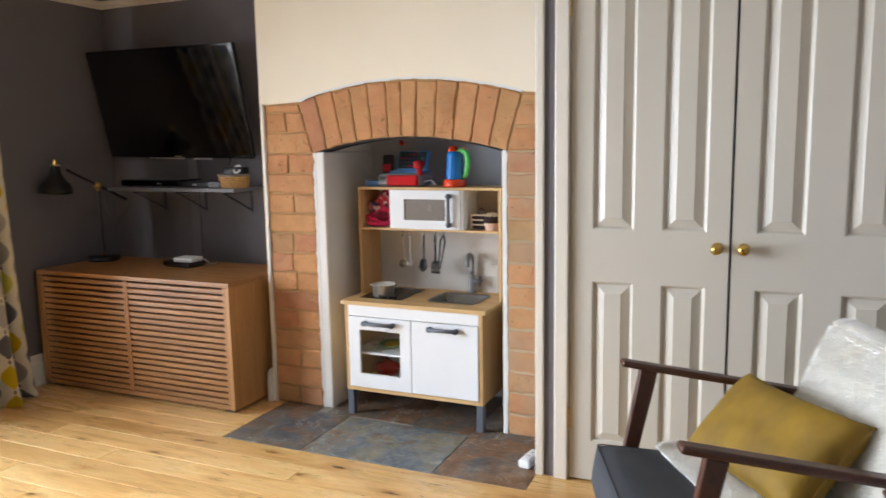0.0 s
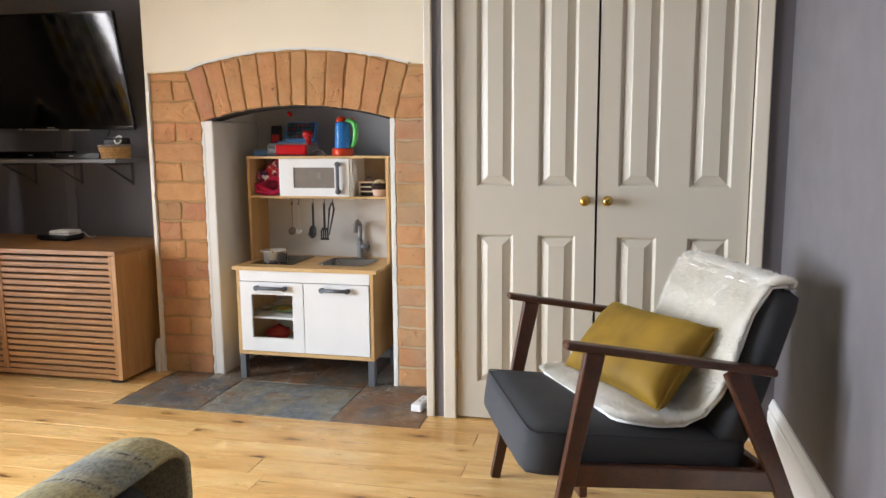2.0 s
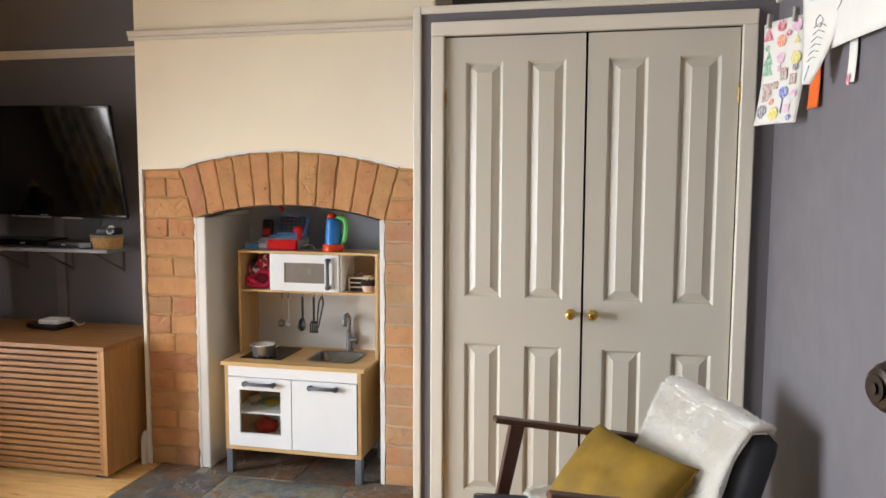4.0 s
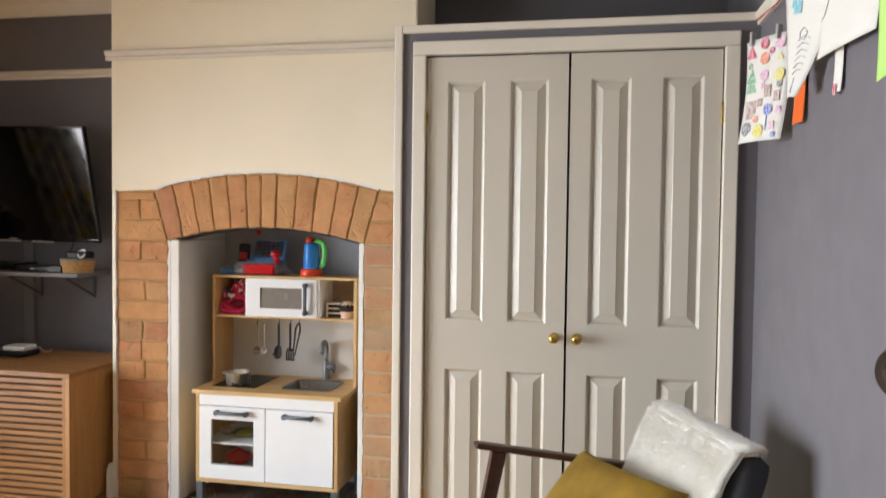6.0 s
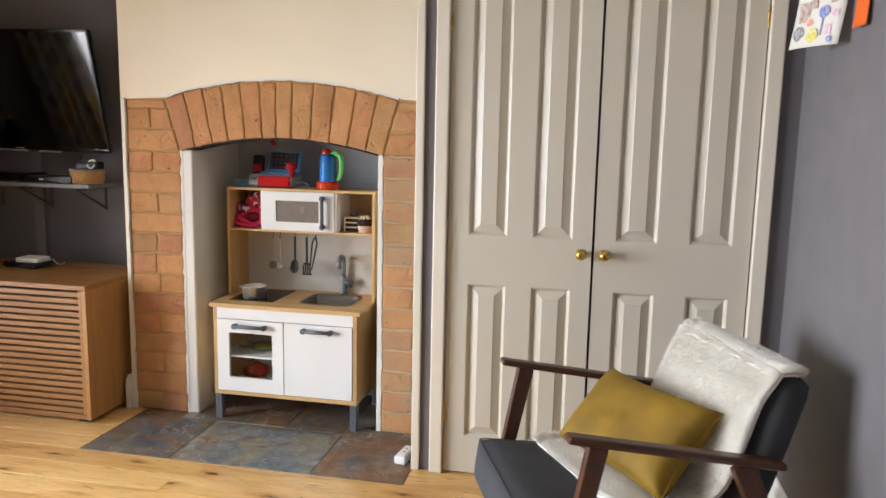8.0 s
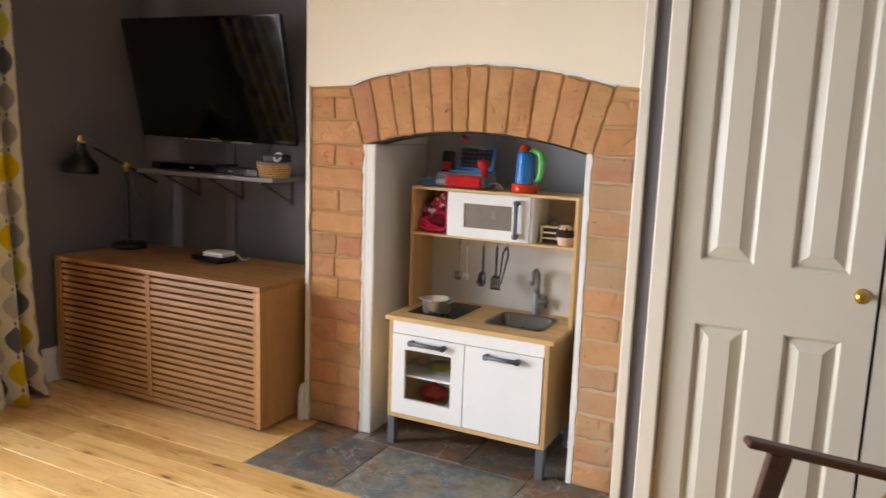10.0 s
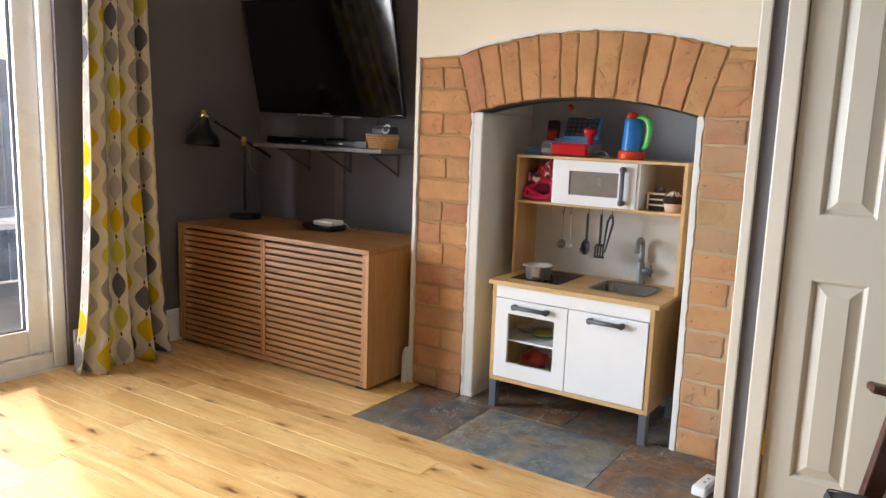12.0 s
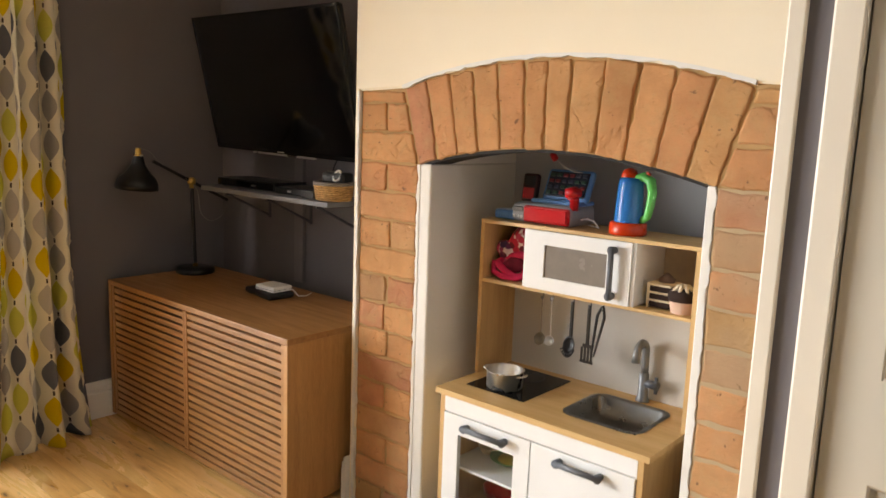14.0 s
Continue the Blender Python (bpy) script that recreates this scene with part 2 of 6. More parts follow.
M_SLATES = [slate_mat("blue_slate", srgb(74, 80, 90), srgb(106, 110, 112), srgb(124, 112, 94), 0.15),
            slate_mat("green_slate", srgb(96, 106, 118), srgb(128, 132, 128), srgb(150, 138, 112), 0.0),
            slate_mat("rusty_slate", srgb(100, 96, 96), srgb(128, 116, 104), srgb(150, 118, 90), 0.75),
            slate_mat("grey_slate", srgb(84, 82, 82), srgb(106, 100, 94), srgb(120, 104, 86), 0.3)]
M_MORTAR = paint("sandy_mortar", srgb(182, 144, 98), 0.95, 0.16, 1.0, 50)
M_GROUT = plain("slate_grout", srgb(156, 150, 138), 0.9)
M_GLASS = glass_mat()
M_BLACK = plain("black_plastic", srgb(20, 20, 22), 0.35)
M_BLACKM = plain("black_satin_metal", srgb(13, 13, 14), 0.34, 0.0, 0.1, 40, 0, 0.35)
M_SCREEN = plain("tv_screen", (0.002, 0.002, 0.0025, 1), 0.08, 0, 0.05, 3, 0, 0.85)
M_BRASS = plain("brass", srgb(206, 168, 92), 0.28, 1.0)
M_STEEL = plain("steel", srgb(206, 206, 204), 0.30, 0.85)
M_WHITE = plain("white_foil", srgb(238, 238, 236), 0.38, 0, 0.015, 8)
M_BIRCH = wood("birch_veneer", srgb(224, 184, 128), srgb(204, 160, 102), 0.45, (1.0, 10, 10), 0, 0.05, 0.05, 0.2)
M_GREYP = plain("grey_plastic", srgb(96, 100, 106), 0.42)
M_CHAIR = cloth("charcoal_wool", srgb(70, 71, 74), 0.12)
M_VELVET = velvet_mat()


# ---- building helpers ----
def empty(name, m=None, **tags):
    ob = new(name)
    if m is not None:
        ob.matrix_world = m
    return tagged(ob, **tags)


def part(name, bm, material, parent=None, label="", smooth=False):
    me = bpy.data.meshes.new(name)
    if smooth:
        for f in bm.faces:
            f.smooth = True
    bm.to_mesh(me)
    bm.free()
    me.materials.append(material)
    ob = new(name, me)
    if parent is not None:
        ob.parent = parent
    return tagged(ob, label=label)


def same(name, me, parent, m):
    ob = new(name, me)
    ob.parent = parent
    ob.matrix_basis = m
    return ob


def box(x0, y0, z0, x1, y1, z1, bevel=0.0, seg=2, bm=None):
    bm = bm or bmesh.new()
    r = bmesh.ops.create_cube(bm, size=1.0)["verts"]
    for v in r:
        v.co = Vector(((x0 + x1) / 2 + v.co.x * (x1 - x0), (y0 + y1) / 2 + v.co.y * (y1 - y0), (z0 + z1) / 2 + v.co.z * (z1 - z0)))
    if bevel:
        edges = {e for v in r for e in v.link_edges}
        bmesh.ops.bevel(bm, geom=list(edges), offset=bevel, segments=seg, affect="EDGES", profile=0.5, clamp_overlap=True)
    return bm


def moved(bm, m, verts=None):
    bmesh.ops.transform(bm, matrix=m, verts=verts or bm.verts[:])
    return bm


def prism(points, depth, bm=None, bevel=0.0):
    """Points (x, z) counted round, pushed from y = depth[0] to depth[1]."""
    bm = bm or bmesh.new()
    a = [bm.verts.new((x, depth[0], z)) for x, z in points]
    b = [bm.verts.new((x, depth[1], z)) for x, z in points]
    k = len(points)
    fs = [bm.faces.new(a), bm.faces.new(b[::-1])]
    for i in range(k):
        fs.append(bm.faces.new((a[i], b[i], b[(i + 1) % k], a[(i + 1) % k])))
    bmesh.ops.recalc_face_normals(bm, faces=fs)
    if bevel:
        bmesh.ops.bevel(bm, geom=list({e for f in fs[:1] for e in f.edges}), offset=bevel, segments=2, affect="EDGES", clamp_overlap=True)
    return bm


def lathe(profile, steps=28, bm=None, m=None):
    """Profile (r, z) turned round z."""
    bm = bm or bmesh.new()
    rings, made = [], []
    for r, z in profile:
        if r < 1e-5:
            ring = [bm.verts.new((0, 0, z))]
        else:
            ring = [bm.verts.new((r * math.cos(2 * math.pi * i / steps), r * math.sin(2 * math.pi * i / steps), z)) for i in range(steps)]
        rings.append(ring)
        made += ring
    fs = []
    for p, q in zip(rings, rings[1:]):
        for i in range(steps):
            j = (i + 1) % steps
            vs = [p[i % len(p)], p[j % len(p)], q[j % len(q)], q[i % len(q)]]
            vs = list(dict.fromkeys(vs))
            if len(vs) > 2:
                fs.append(bm.faces.new(vs))
    bmesh.ops.recalc_face_normals(bm, faces=fs)
    if m is not None:
        moved(bm, m, made)
    return bm


def tube(points, r, steps=10, bm=None, closed_ends=True):
    """A round rod along points; r may be a list."""
    bm = bm or bmesh.new()
    pts = [Vector(p) for p in points]
    rs = r if isinstance(r, (list, tuple)) else [r] * len(pts)
    rings, side, fs = [], None, []
    for i, p in enumerate(pts):
        d = (pts[min(i + 1, len(pts) - 1)] - pts[max(i - 1, 0)]).normalized()
        if side is None:
            side = d.orthogonal().normalized()
        side = (side - d * side.dot(d)).normalized()
        up = d.cross(side)
        rings.append([bm.verts.new(p + (side * math.cos(a) + up * math.sin(a)) * rs[i]) for a in (2 * math.pi * k / steps for k in range(steps))])
    for p, q in zip(rings, rings[1:]):
        for k in range(steps):
            fs.append(bm.faces.new((p[k], p[(k + 1) % steps], q[(k + 1) % steps], q[k])))
    if closed_ends:
        fs += [bm.faces.new(rings[0][::-1]), bm.faces.new(rings[-1])]
    bmesh.ops.recalc_face_normals(bm, faces=fs)
    return bm


def arc(cx, cz, r, a0, a1, n):
    """Points (x, z) on a circle; angles in degrees from straight up, to the right."""
    return [(cx + r * math.sin(radians(a0 + (a1 - a0) * i / n)), cz + r * math.cos(radians(a0 + (a1 - a0) * i / n))) for i in range(n + 1)]


# ---- setting ----
HALF = math.degrees(math.asin((NX1 - NX0) / 2 / R_IN))


def structure(name, bm, material, label, category=""):
    return tagged(part(name, bm, material), label=label, category=category or name.split("_")[0], kind="structure")


W = 0.30
wl = box(XL - W, YF - W, -0.25, XL, DOOR_Y0, ZC)
box(XL - W, DOOR_Y1, -0.25, XL, YB + W, ZC, bm=wl)
box(XL - W, DOOR_Y0, DOOR_H, XL, DOOR_Y1, ZC, bm=wl)
structure("wall_left", wl, M_WALL, "dark grey painted wall with a garden door opening", "wall")
wr = box(XR, YF - W, -0.1, XR + 0.15, RD_Y0, ZC)
box(XR, RD_Y1, -0.1, XR + 0.15, YB + W, ZC, bm=wr)
box(XR, RD_Y0, RD_H, XR + 0.15, RD_Y1, ZC, bm=wr)
structure("wall_right", wr, M_WALL, "dark grey painted wall hung with drawings", "wall")
structure("wall_front", box(XL, YF - W, -0.1, XR, YF, ZC), M_WALL, "plain grey painted wall facing the fireplace", "wall")
structure("wall_back_alcove", box(XL, YB, -0.1, 0.15, YB + 0.2, ZC), M_WALL, "dark grey painted alcove wall behind the television", "wall")
structure("wall_back_cupboard", box(1.30, YB, -0.1, XR, YB + 0.2, ZC), M_WALL, "dark grey wall above the built-in cupboard", "wall")
structure("door_sill", box(XL - W, DOOR_Y0, -0.25, XL, DOOR_Y1, 0.0), M_TRIM, "white painted sill under the garden doors", "sill")
structure("ceiling", box(XL - W, YF - W, ZC, XR + W, YB + W, ZC + 0.12), M_CEIL, "off-white painted ceiling", "ceiling")
hall = box(XR + 1.2, RD_Y0 - 0.6, 0, XR + 1.3, RD_Y1 + 0.6, ZC)
box(XR + 0.15, RD_Y0 - 0.7, 0, XR + 1.3, RD_Y0 - 0.6, ZC, bm=hall)
box(XR + 0.15, RD_Y1 + 0.6, 0, XR + 1.3, RD_Y1 + 0.7, ZC, bm=hall)
structure("wall_hall", hall, M_WALL, "plain hall wall beyond the room door", "wall")

# chimney breast: core with the arched opening, painted plaster above and beside the bricks
arch_in = arc(ARC_X, ARC_Z, R_IN, -HALF, HALF, 24)
core = [(-0.03, 0), (NX0, 0), (NX0, SPRING)] + arch_in[1:-1] + [(NX1, SPRING), (NX1, 0), (1.425, 0), (1.425, ZC), (-0.03, ZC)]
structure("mortar_right", box(NX1 + 0.001, -0.0008, 0, 1.4245, 0.010, SPRING), paint("pale_lime_mortar", srgb(188, 162, 128), 0.95, 0.16, 1.0, 50), "pale lime mortar bed of the brick pier", "chimney breast")
structure("chimney_core", prism(core, (0.0016, 0.105)), M_MORTAR, "sandy mortar bed of the brick fireplace", "chimney breast")
flue = box(-0.03, 0.105, 0, NX0, 0.50, ZC)
box(NX1, 0.105, 0, 1.425, 0.50, ZC, bm=flue)
box(NX0, 0.105, 1.55, NX1, 0.50, ZC, bm=flue)
structure("chimney_flue", flue, M_NICHE, "grey painted inside of the fireplace", "chimney breast")
bar = arch_in + arc(ARC_X, ARC_Z, R_IN - 0.008, HALF, -HALF, 24)
structure("arch_bar", prism(bar, (0.004, 0.108)), plain("sooty_iron", srgb(34, 30, 28), 0.8), "black iron bar under the brick arch", "arch bar")
rag = random.Random(8)
left_edge = [(-0.022 + rag.uniform(-0.004, 0.003), PIER * i / 26) for i in range(26)]
plaster = [(BX0, 0)] + left_edge + [(-0.022, PIER)] + [(x, z + rag.uniform(-0.004, 0.003)) for x, z in arc(ARC_X, ARC_Z, R_OUT + 0.004, -HALF, HALF, 48)] + [(1.430, PIER), (1.436, PIER), (BX1, ZC), (BX0, ZC)]
structure("chimney_breast", prism(plaster, (-0.012, YB), bevel=0.006), M_CREAM, "cream painted plaster above the brick arch", "chimney breast")
structure("niche_jamb_left", box(NX0, -0.002, 0, 0.302, 0.47, SPRING + 0.004, 0.008, 3), M_JAMB, "white painted rendered cheek of the fireplace", "jamb")
structure("niche_cheek_left", box(NX0 - 0.004, 0.110, SPRING + 0.004, 0.302, 0.47, 1.56), M_JAMB, "white painted cheek behind the brick arch", "jamb")
structure("niche_cheek_right", box(1.178, 0.110, SPRING + 0.004, NX1 + 0.004, 0.47, 1.56), M_JAMB, "white painted cheek behind the brick arch", "jamb")
structure("niche_jamb_right", box(1.178, -0.004, 0, NX1, 0.47, SPRING + 0.004, 0.004), M_JAMB, "white painted strip beside the brick pier", "jamb")


def ragged(name, line, seed, y0, y1, wide, wob):
    """A brushed edge of white paint along a line of (x, z, nx, nz), nx, nz pointing on to the brick."""
    rr = random.Random(seed)
    one = [(x + nx * (wide + wob * noise.noise((i * 0.37, seed, 0)) + rr.uniform(-wob, wob) * 0.4), z + nz * (wide + wob * noise.noise((i * 0.37, seed, 0)) + rr.uniform(-wob, wob) * 0.4)) for i, (x, z, nx, nz) in enumerate(line)]
    two = [(x - nx * 0.006, z - nz * 0.006) for x, z, nx, nz in line]
    structure(name, prism(one + two[::-1], (y0, y1)), M_JAMB, "uneven white paint line beside the bricks", "paint edge")


ragged("trim_paint_jamb", [(NX0 + 0.004, SPRING * i / 60, -1, 0) for i in range(61)], 3, -0.0042, 0.012, 0.005, 0.009)
ragged("trim_paint_strip", [(NX1 - 0.004, SPRING * i / 60, 1, 0) for i in range(61)], 4, -0.0046, 0.012, 0.004, 0.008)
ragged("trim_paint_arch", [(x, z, -math.sin(math.atan2(x - ARC_X, z - ARC_Z)), -math.cos(math.atan2(x - ARC_X, z - ARC_Z))) for x, z in arc(ARC_X, ARC_Z, R_OUT + 0.006, -HALF, HALF, 60)], 5, -0.0138, 0.010, 0.004, 0.006)
ragged("trim_paint_side", [(-0.026, PIER * i / 60, 1, 0) for i in range(61)], 6, -0.0136, 0.010, 0.004, 0.005)
structure("niche_back", box(0.20, 0.45, -0.1, 1.25, 0.52, 1.60), M_NICHE, "grey painted back of the fireplace niche", "wall")

# cornice, picture rails, baseboards
def cornice(name, x0, y0, x1, y1, out):
    d = Vector((x1 - x0, y1 - y0, 0))
    L = d.length
    prof = [(0, 0), (0.0, -0.105), (0.014, -0.105), (0.020, -0.085), (0.045, -0.050), (0.080, -0.022), (0.085, -0.014), (0.095, 0)]
    bm = bmesh.new()
    ax = d.normalized()
    o = Vector(out)
    a = [bm.verts.new(Vector((x0, y0, ZC)) + o * p + Vector((0, 0, q))) for p, q in prof]
    b = [bm.verts.new(Vector((x1, y1, ZC)) + o * p + Vector((0, 0, q))) for p, q in prof]
    fs = [bm.faces.new(a), bm.faces.new(b[::-1])] + [bm.faces.new((a[i], b[i], b[(i + 1) % 8], a[(i + 1) % 8])) for i in range(8)]
    bmesh.ops.recalc_face_normals(bm, faces=fs)
    structure(name, bm, M_TRIMC, "cream moulded plaster cornice", "cornice")


cornice("cornice_alcove", XL, YB, BX0, YB, (0, -1, 0))
cornice("cornice_breast", BX0 - 0.09, -0.012, BX1 + 0.09, -0.012, (0, -1, 0))
cornice("cornice_cupboard", BX1, YB, XR, YB, (0, -1, 0))
cornice("cornice_right", XR, YF, XR, YB, (-1, 0, 0))
cornice("cornice_left", XL, YF, XL, YB, (1, 0, 0))


def rail_profile(name, x0, y0, x1, y1, out, z, label="cream moulded picture rail"):
    bm = bmesh.new()
    o = Vector(out)
    prof = [(0, -0.022), (0.012, -0.022), (0.015, -0.010), (0.010, -0.004), (0.020, 0.004), (0.026, 0.016), (0.020, 0.022), (0.0, 0.022)]
    a = [bm.verts.new(Vector((x0, y0, z)) + o * p + Vector((0, 0, q))) for p, q in prof]
    b = [bm.verts.new(Vector((x1, y1, z)) + o * p + Vector((0, 0, q))) for p, q in prof]
    fs = [bm.faces.new(a), bm.faces.new(b[::-1])] + [bm.faces.new((a[i], b[i], b[(i + 1) % 8], a[(i + 1) % 8])) for i in range(8)]
    bmesh.ops.recalc_face_normals(bm, faces=fs)
    structure(name, bm, M_TRIMC, label, "picture rail")


rail_profile("picture_rail_alcove", XL, YB, BX0, YB, (0, -1, 0), 2.105)
rail_profile("picture_rail_breast", BX0 - 0.02, -0.012, CUP_X0, -0.012, (0, -1, 0), 2.105)
rail_profile("picture_rail_right", XR, YF, XR, CUP_Y, (-1, 0, 0), 2.078)
rail_profile("picture_rail_left", XL, DOOR_Y1, XL, YB, (1, 0, 0), 2.105)


def baseboard(name, x0, y0, x1, y1, out, label="white painted moulded skirting board"):
    bm = bmesh.new()
    o = Vector(out)
    prof = [(0, 0), (0.020, 0), (0.020, 0.120), (0.016, 0.126), (0.018, 0.140), (0.012, 0.152), (0.006, 0.168), (0, 0.170)]
    a = [bm.verts.new(Vector((x0, y0, 0.0)) + o * p + Vector((0, 0, q))) for p, q in prof]
    b = [bm.verts.new(Vector((x1, y1, 0.0)) + o * p + Vector((0, 0, q))) for p, q in prof]
    fs = [bm.faces.new(a), bm.faces.new(b[::-1])] + [bm.faces.new((a[i], b[i], b[(i + 1) % 8], a[(i + 1) % 8])) for i in range(8)]
    bmesh.ops.recalc_face_normals(bm, faces=fs)
    structure(name, bm, M_TRIM, label, "baseboard")


baseboard("baseboard_right", XR, RD_Y1, XR, CUP_Y, (-1, 0, 0))
baseboard("baseboard_left", XL, DOOR_Y1 + 0.02, XL, YB, (1, 0, 0))
baseboard("baseboard_alcove", XL + 0.02, YB, BX0, YB, (0, -1, 0))
baseboard("baseboard_breast", BX0, 0.34, BX0, -0.03, (-1, 0, 0))
baseboard("baseboard_front", XL, YF, XR, YF, (0, 1, 0))


# ---- built-in cupboard ----
def panel_door(name, w, h, panels, t=0.035):
    """A moulded door, its hinge side at x = 0, its face at y = 0 looking to -y; panels (x0, z0, x1, z1)."""
    xs = sorted({0, w, *(p[0] for p in panels), *(p[2] for p in panels)})
    zs = sorted({0, h, *(p[1] for p in panels), *(p[3] for p in panels)})
    bm = bmesh.new()
    grid = {(x, z): bm.verts.new((x, 0, z)) for x in xs for z in zs}
    for x0, x1 in zip(xs, xs[1:]):
        for z0, z1 in zip(zs, zs[1:]):
            if any(p[0] <= x0 and x1 <= p[2] and p[1] <= z0 and z1 <= p[3] for p in panels):
                continue
            bm.faces.new((grid[x0, z0], grid[x1, z0], grid[x1, z1], grid[x0, z1]))
    for x0, z0, x1, z1 in panels:
        last = [grid[x0, z0], grid[x1, z0], grid[x1, z1], grid[x0, z1]]
        for d, y in ((0.005, 0.003), (0.011, 0.013), (0.014, 0.013), (0.040, 0.003), (0.043, 0.001)):
            ring = [bm.verts.new((x, y, z)) for x, z in ((x0 + d, z0 + d), (x1 - d, z0 + d), (x1 - d, z1 - d), (x0 + d, z1 - d))]
            for i in range(4):
                bm.faces.new((last[i], last[(i + 1) % 4], ring[(i + 1) % 4], ring[i]))
            last = ring
        bm.faces.new(last)
    b = [bm.verts.new((x, t, z)) for x, z in ((0, 0), (w, 0), (w, h), (0, h))]
    bm.faces.new(b[::-1])
    edge = [[grid[x, 0] for x in xs], [grid[w, z] for z in zs], [grid[x, h] for x in xs[::-1]], [grid[0, z] for z in zs[::-1]]]
    for i, run in enumerate(edge):
        bm.faces.new(run[::-1] + [b[i], b[(i + 1) % 4]])
    bmesh.ops.recalc_face_normals(bm, faces=bm.faces[:])
    return bm


for name, dims in (("left", (CUP_X0, CUP_Y + 0.004, 0, 1.505, CUP_Y + 0.05, CUP_TOP - 0.004)), ("right", (2.695, CUP_Y + 0.004, 0, XR, CUP_Y + 0.05, CUP_TOP - 0.004)),
                   ("head", (1.505, CUP_Y + 0.004, 2.035, 2.695, CUP_Y + 0.05, CUP_TOP - 0.004)), ("top", (CUP_X0, CUP_Y + 0.05, CUP_TOP - 0.03, XR, YB, CUP_TOP - 0.004)),
                   ("side", (CUP_X0, CUP_Y + 0.05, 0, CUP_X0 + 0.02, 0.02, CUP_TOP - 0.03))):
    structure("wall_cupboard_" + name, box(*dims), M_WALL, "grey painted board of the built-in cupboard", "wall")
tr = box(1.426, CUP_Y - 0.010, 0, 1.458, CUP_Y + 0.004, CUP_TOP, 0.004)
structure("trim_cupboard_side", tr, M_TRIMC, "cream painted wooden corner bead", "trim")
structure("trim_cupboard_top", box(1.458, CUP_Y - 0.010, CUP_TOP - 0.030, XR, CUP_Y + 0.004, CUP_TOP, 0.004), M_TRIMC, "cream painted wooden top bead", "trim")


def architrave():
    bm = bmesh.new()
    for x0, x1, z0, z1 in ((1.500, 1.552, 0.0, 1.985), (2.650, 2.702, 0.0, 1.985), (1.500, 2.702, 1.985, 2.038)):
        box(x0, CUP_Y - 0.016, z0, x1, CUP_Y + 0.02, z1, 0.005, 2, bm)
    return structure("trim_cupboard_door", bm, M_TRIMC, "cream painted door architrave", "architrave")


architrave()
DW = 0.540
PANELS = [(0.080, 0.150, 0.226, 0.764), (0.322, 0.150, 0.468, 0.764), (0.080, 0.951, 0.226, 1.877), (0.322, 0.951, 0.468, 1.877)]


def knob_bm():
    return lathe([(0, 0.050), (0.010, 0.049), (0.017, 0.043), (0.019, 0.036), (0.016, 0.029), (0.009, 0.023), (0.007, 0.014), (0.010, 0.010), (0.018, 0.005), (0.019, 0.0), (0, 0)], 20)


for i, (x, flip) in enumerate(((1.556, 0), (2.105, 1))):
    d = empty("cupboard_door", pose(x, CUP_Y + 0.004, 0.008), label="pale grey four-panel cupboard door with a brass knob, closed", category="door", group="cupboard doors")
    ps = [(p[0] + flip * (0.010 if p[0] > 0.2 else -0.005), p[1], p[2] + flip * (0.010 if p[0] > 0.2 else -0.005), p[3]) for p in PANELS]
    part("leaf", panel_door("leaf", DW, 1.970, ps), M_DOOR, d)
    part("knob", moved(knob_bm(), pose(DW - 0.038 if not flip else 0.038, 0, 0.900, 90, 0, 0)), M_BRASS, d, "polished brass knob", True)
    for z in (0.20, 1.70):
        hx = -0.006 if not flip else DW - 0.003
        part("hinge", box(hx, -0.007, z, hx + 0.009, 0.004, z + 0.075, 0.0015, 1), M_BRASS, d, "small brass butt hinge")


# ---- garden door, room door ----
def upvc_leaf(y0, y1, z0, z1, x, parent):
    s = 0.098
    bm = bmesh.new()
    for a, b, c, d in ((y0, z0, y0 + s, z1), (y1 - s, z0, y1, z1), (y0 + s, z0, y1 - s, z0 + s + 0.02), (y0 + s, z1 - s, y1 - s, z1)):
        box(x, a, b, x + 0.060, c, d, 0.004, 2, bm)
    leaf = part("door_leaf", bm, M_UPVC, parent)
    bead = bmesh.new()
    for a, b, c, d in ((y0 + s, z0 + s + 0.02, y0 + s + 0.006, z1 - s), (y1 - s - 0.006, z0 + s + 0.02, y1 - s, z1 - s), (y0 + s + 0.006, z0 + s + 0.02, y1 - s - 0.006, z0 + s + 0.026), (y0 + s + 0.006, z1 - s - 0.006, y1 - s - 0.006, z1 - s)):
        box(x + 0.020, a, b, x + 0.046, c, d, 0.002, 1, bead)
    part("glazing_bead", bead, M_BLACK, leaf, "dark rubber glazing bead")
    g = part("pane", box(x + 0.028, y0 + s, z0 + s + 0.02, x + 0.034, y1 - s, z1 - s), M_GLASS, leaf, "clear double-glazed pane")
    g.visible_shadow = False


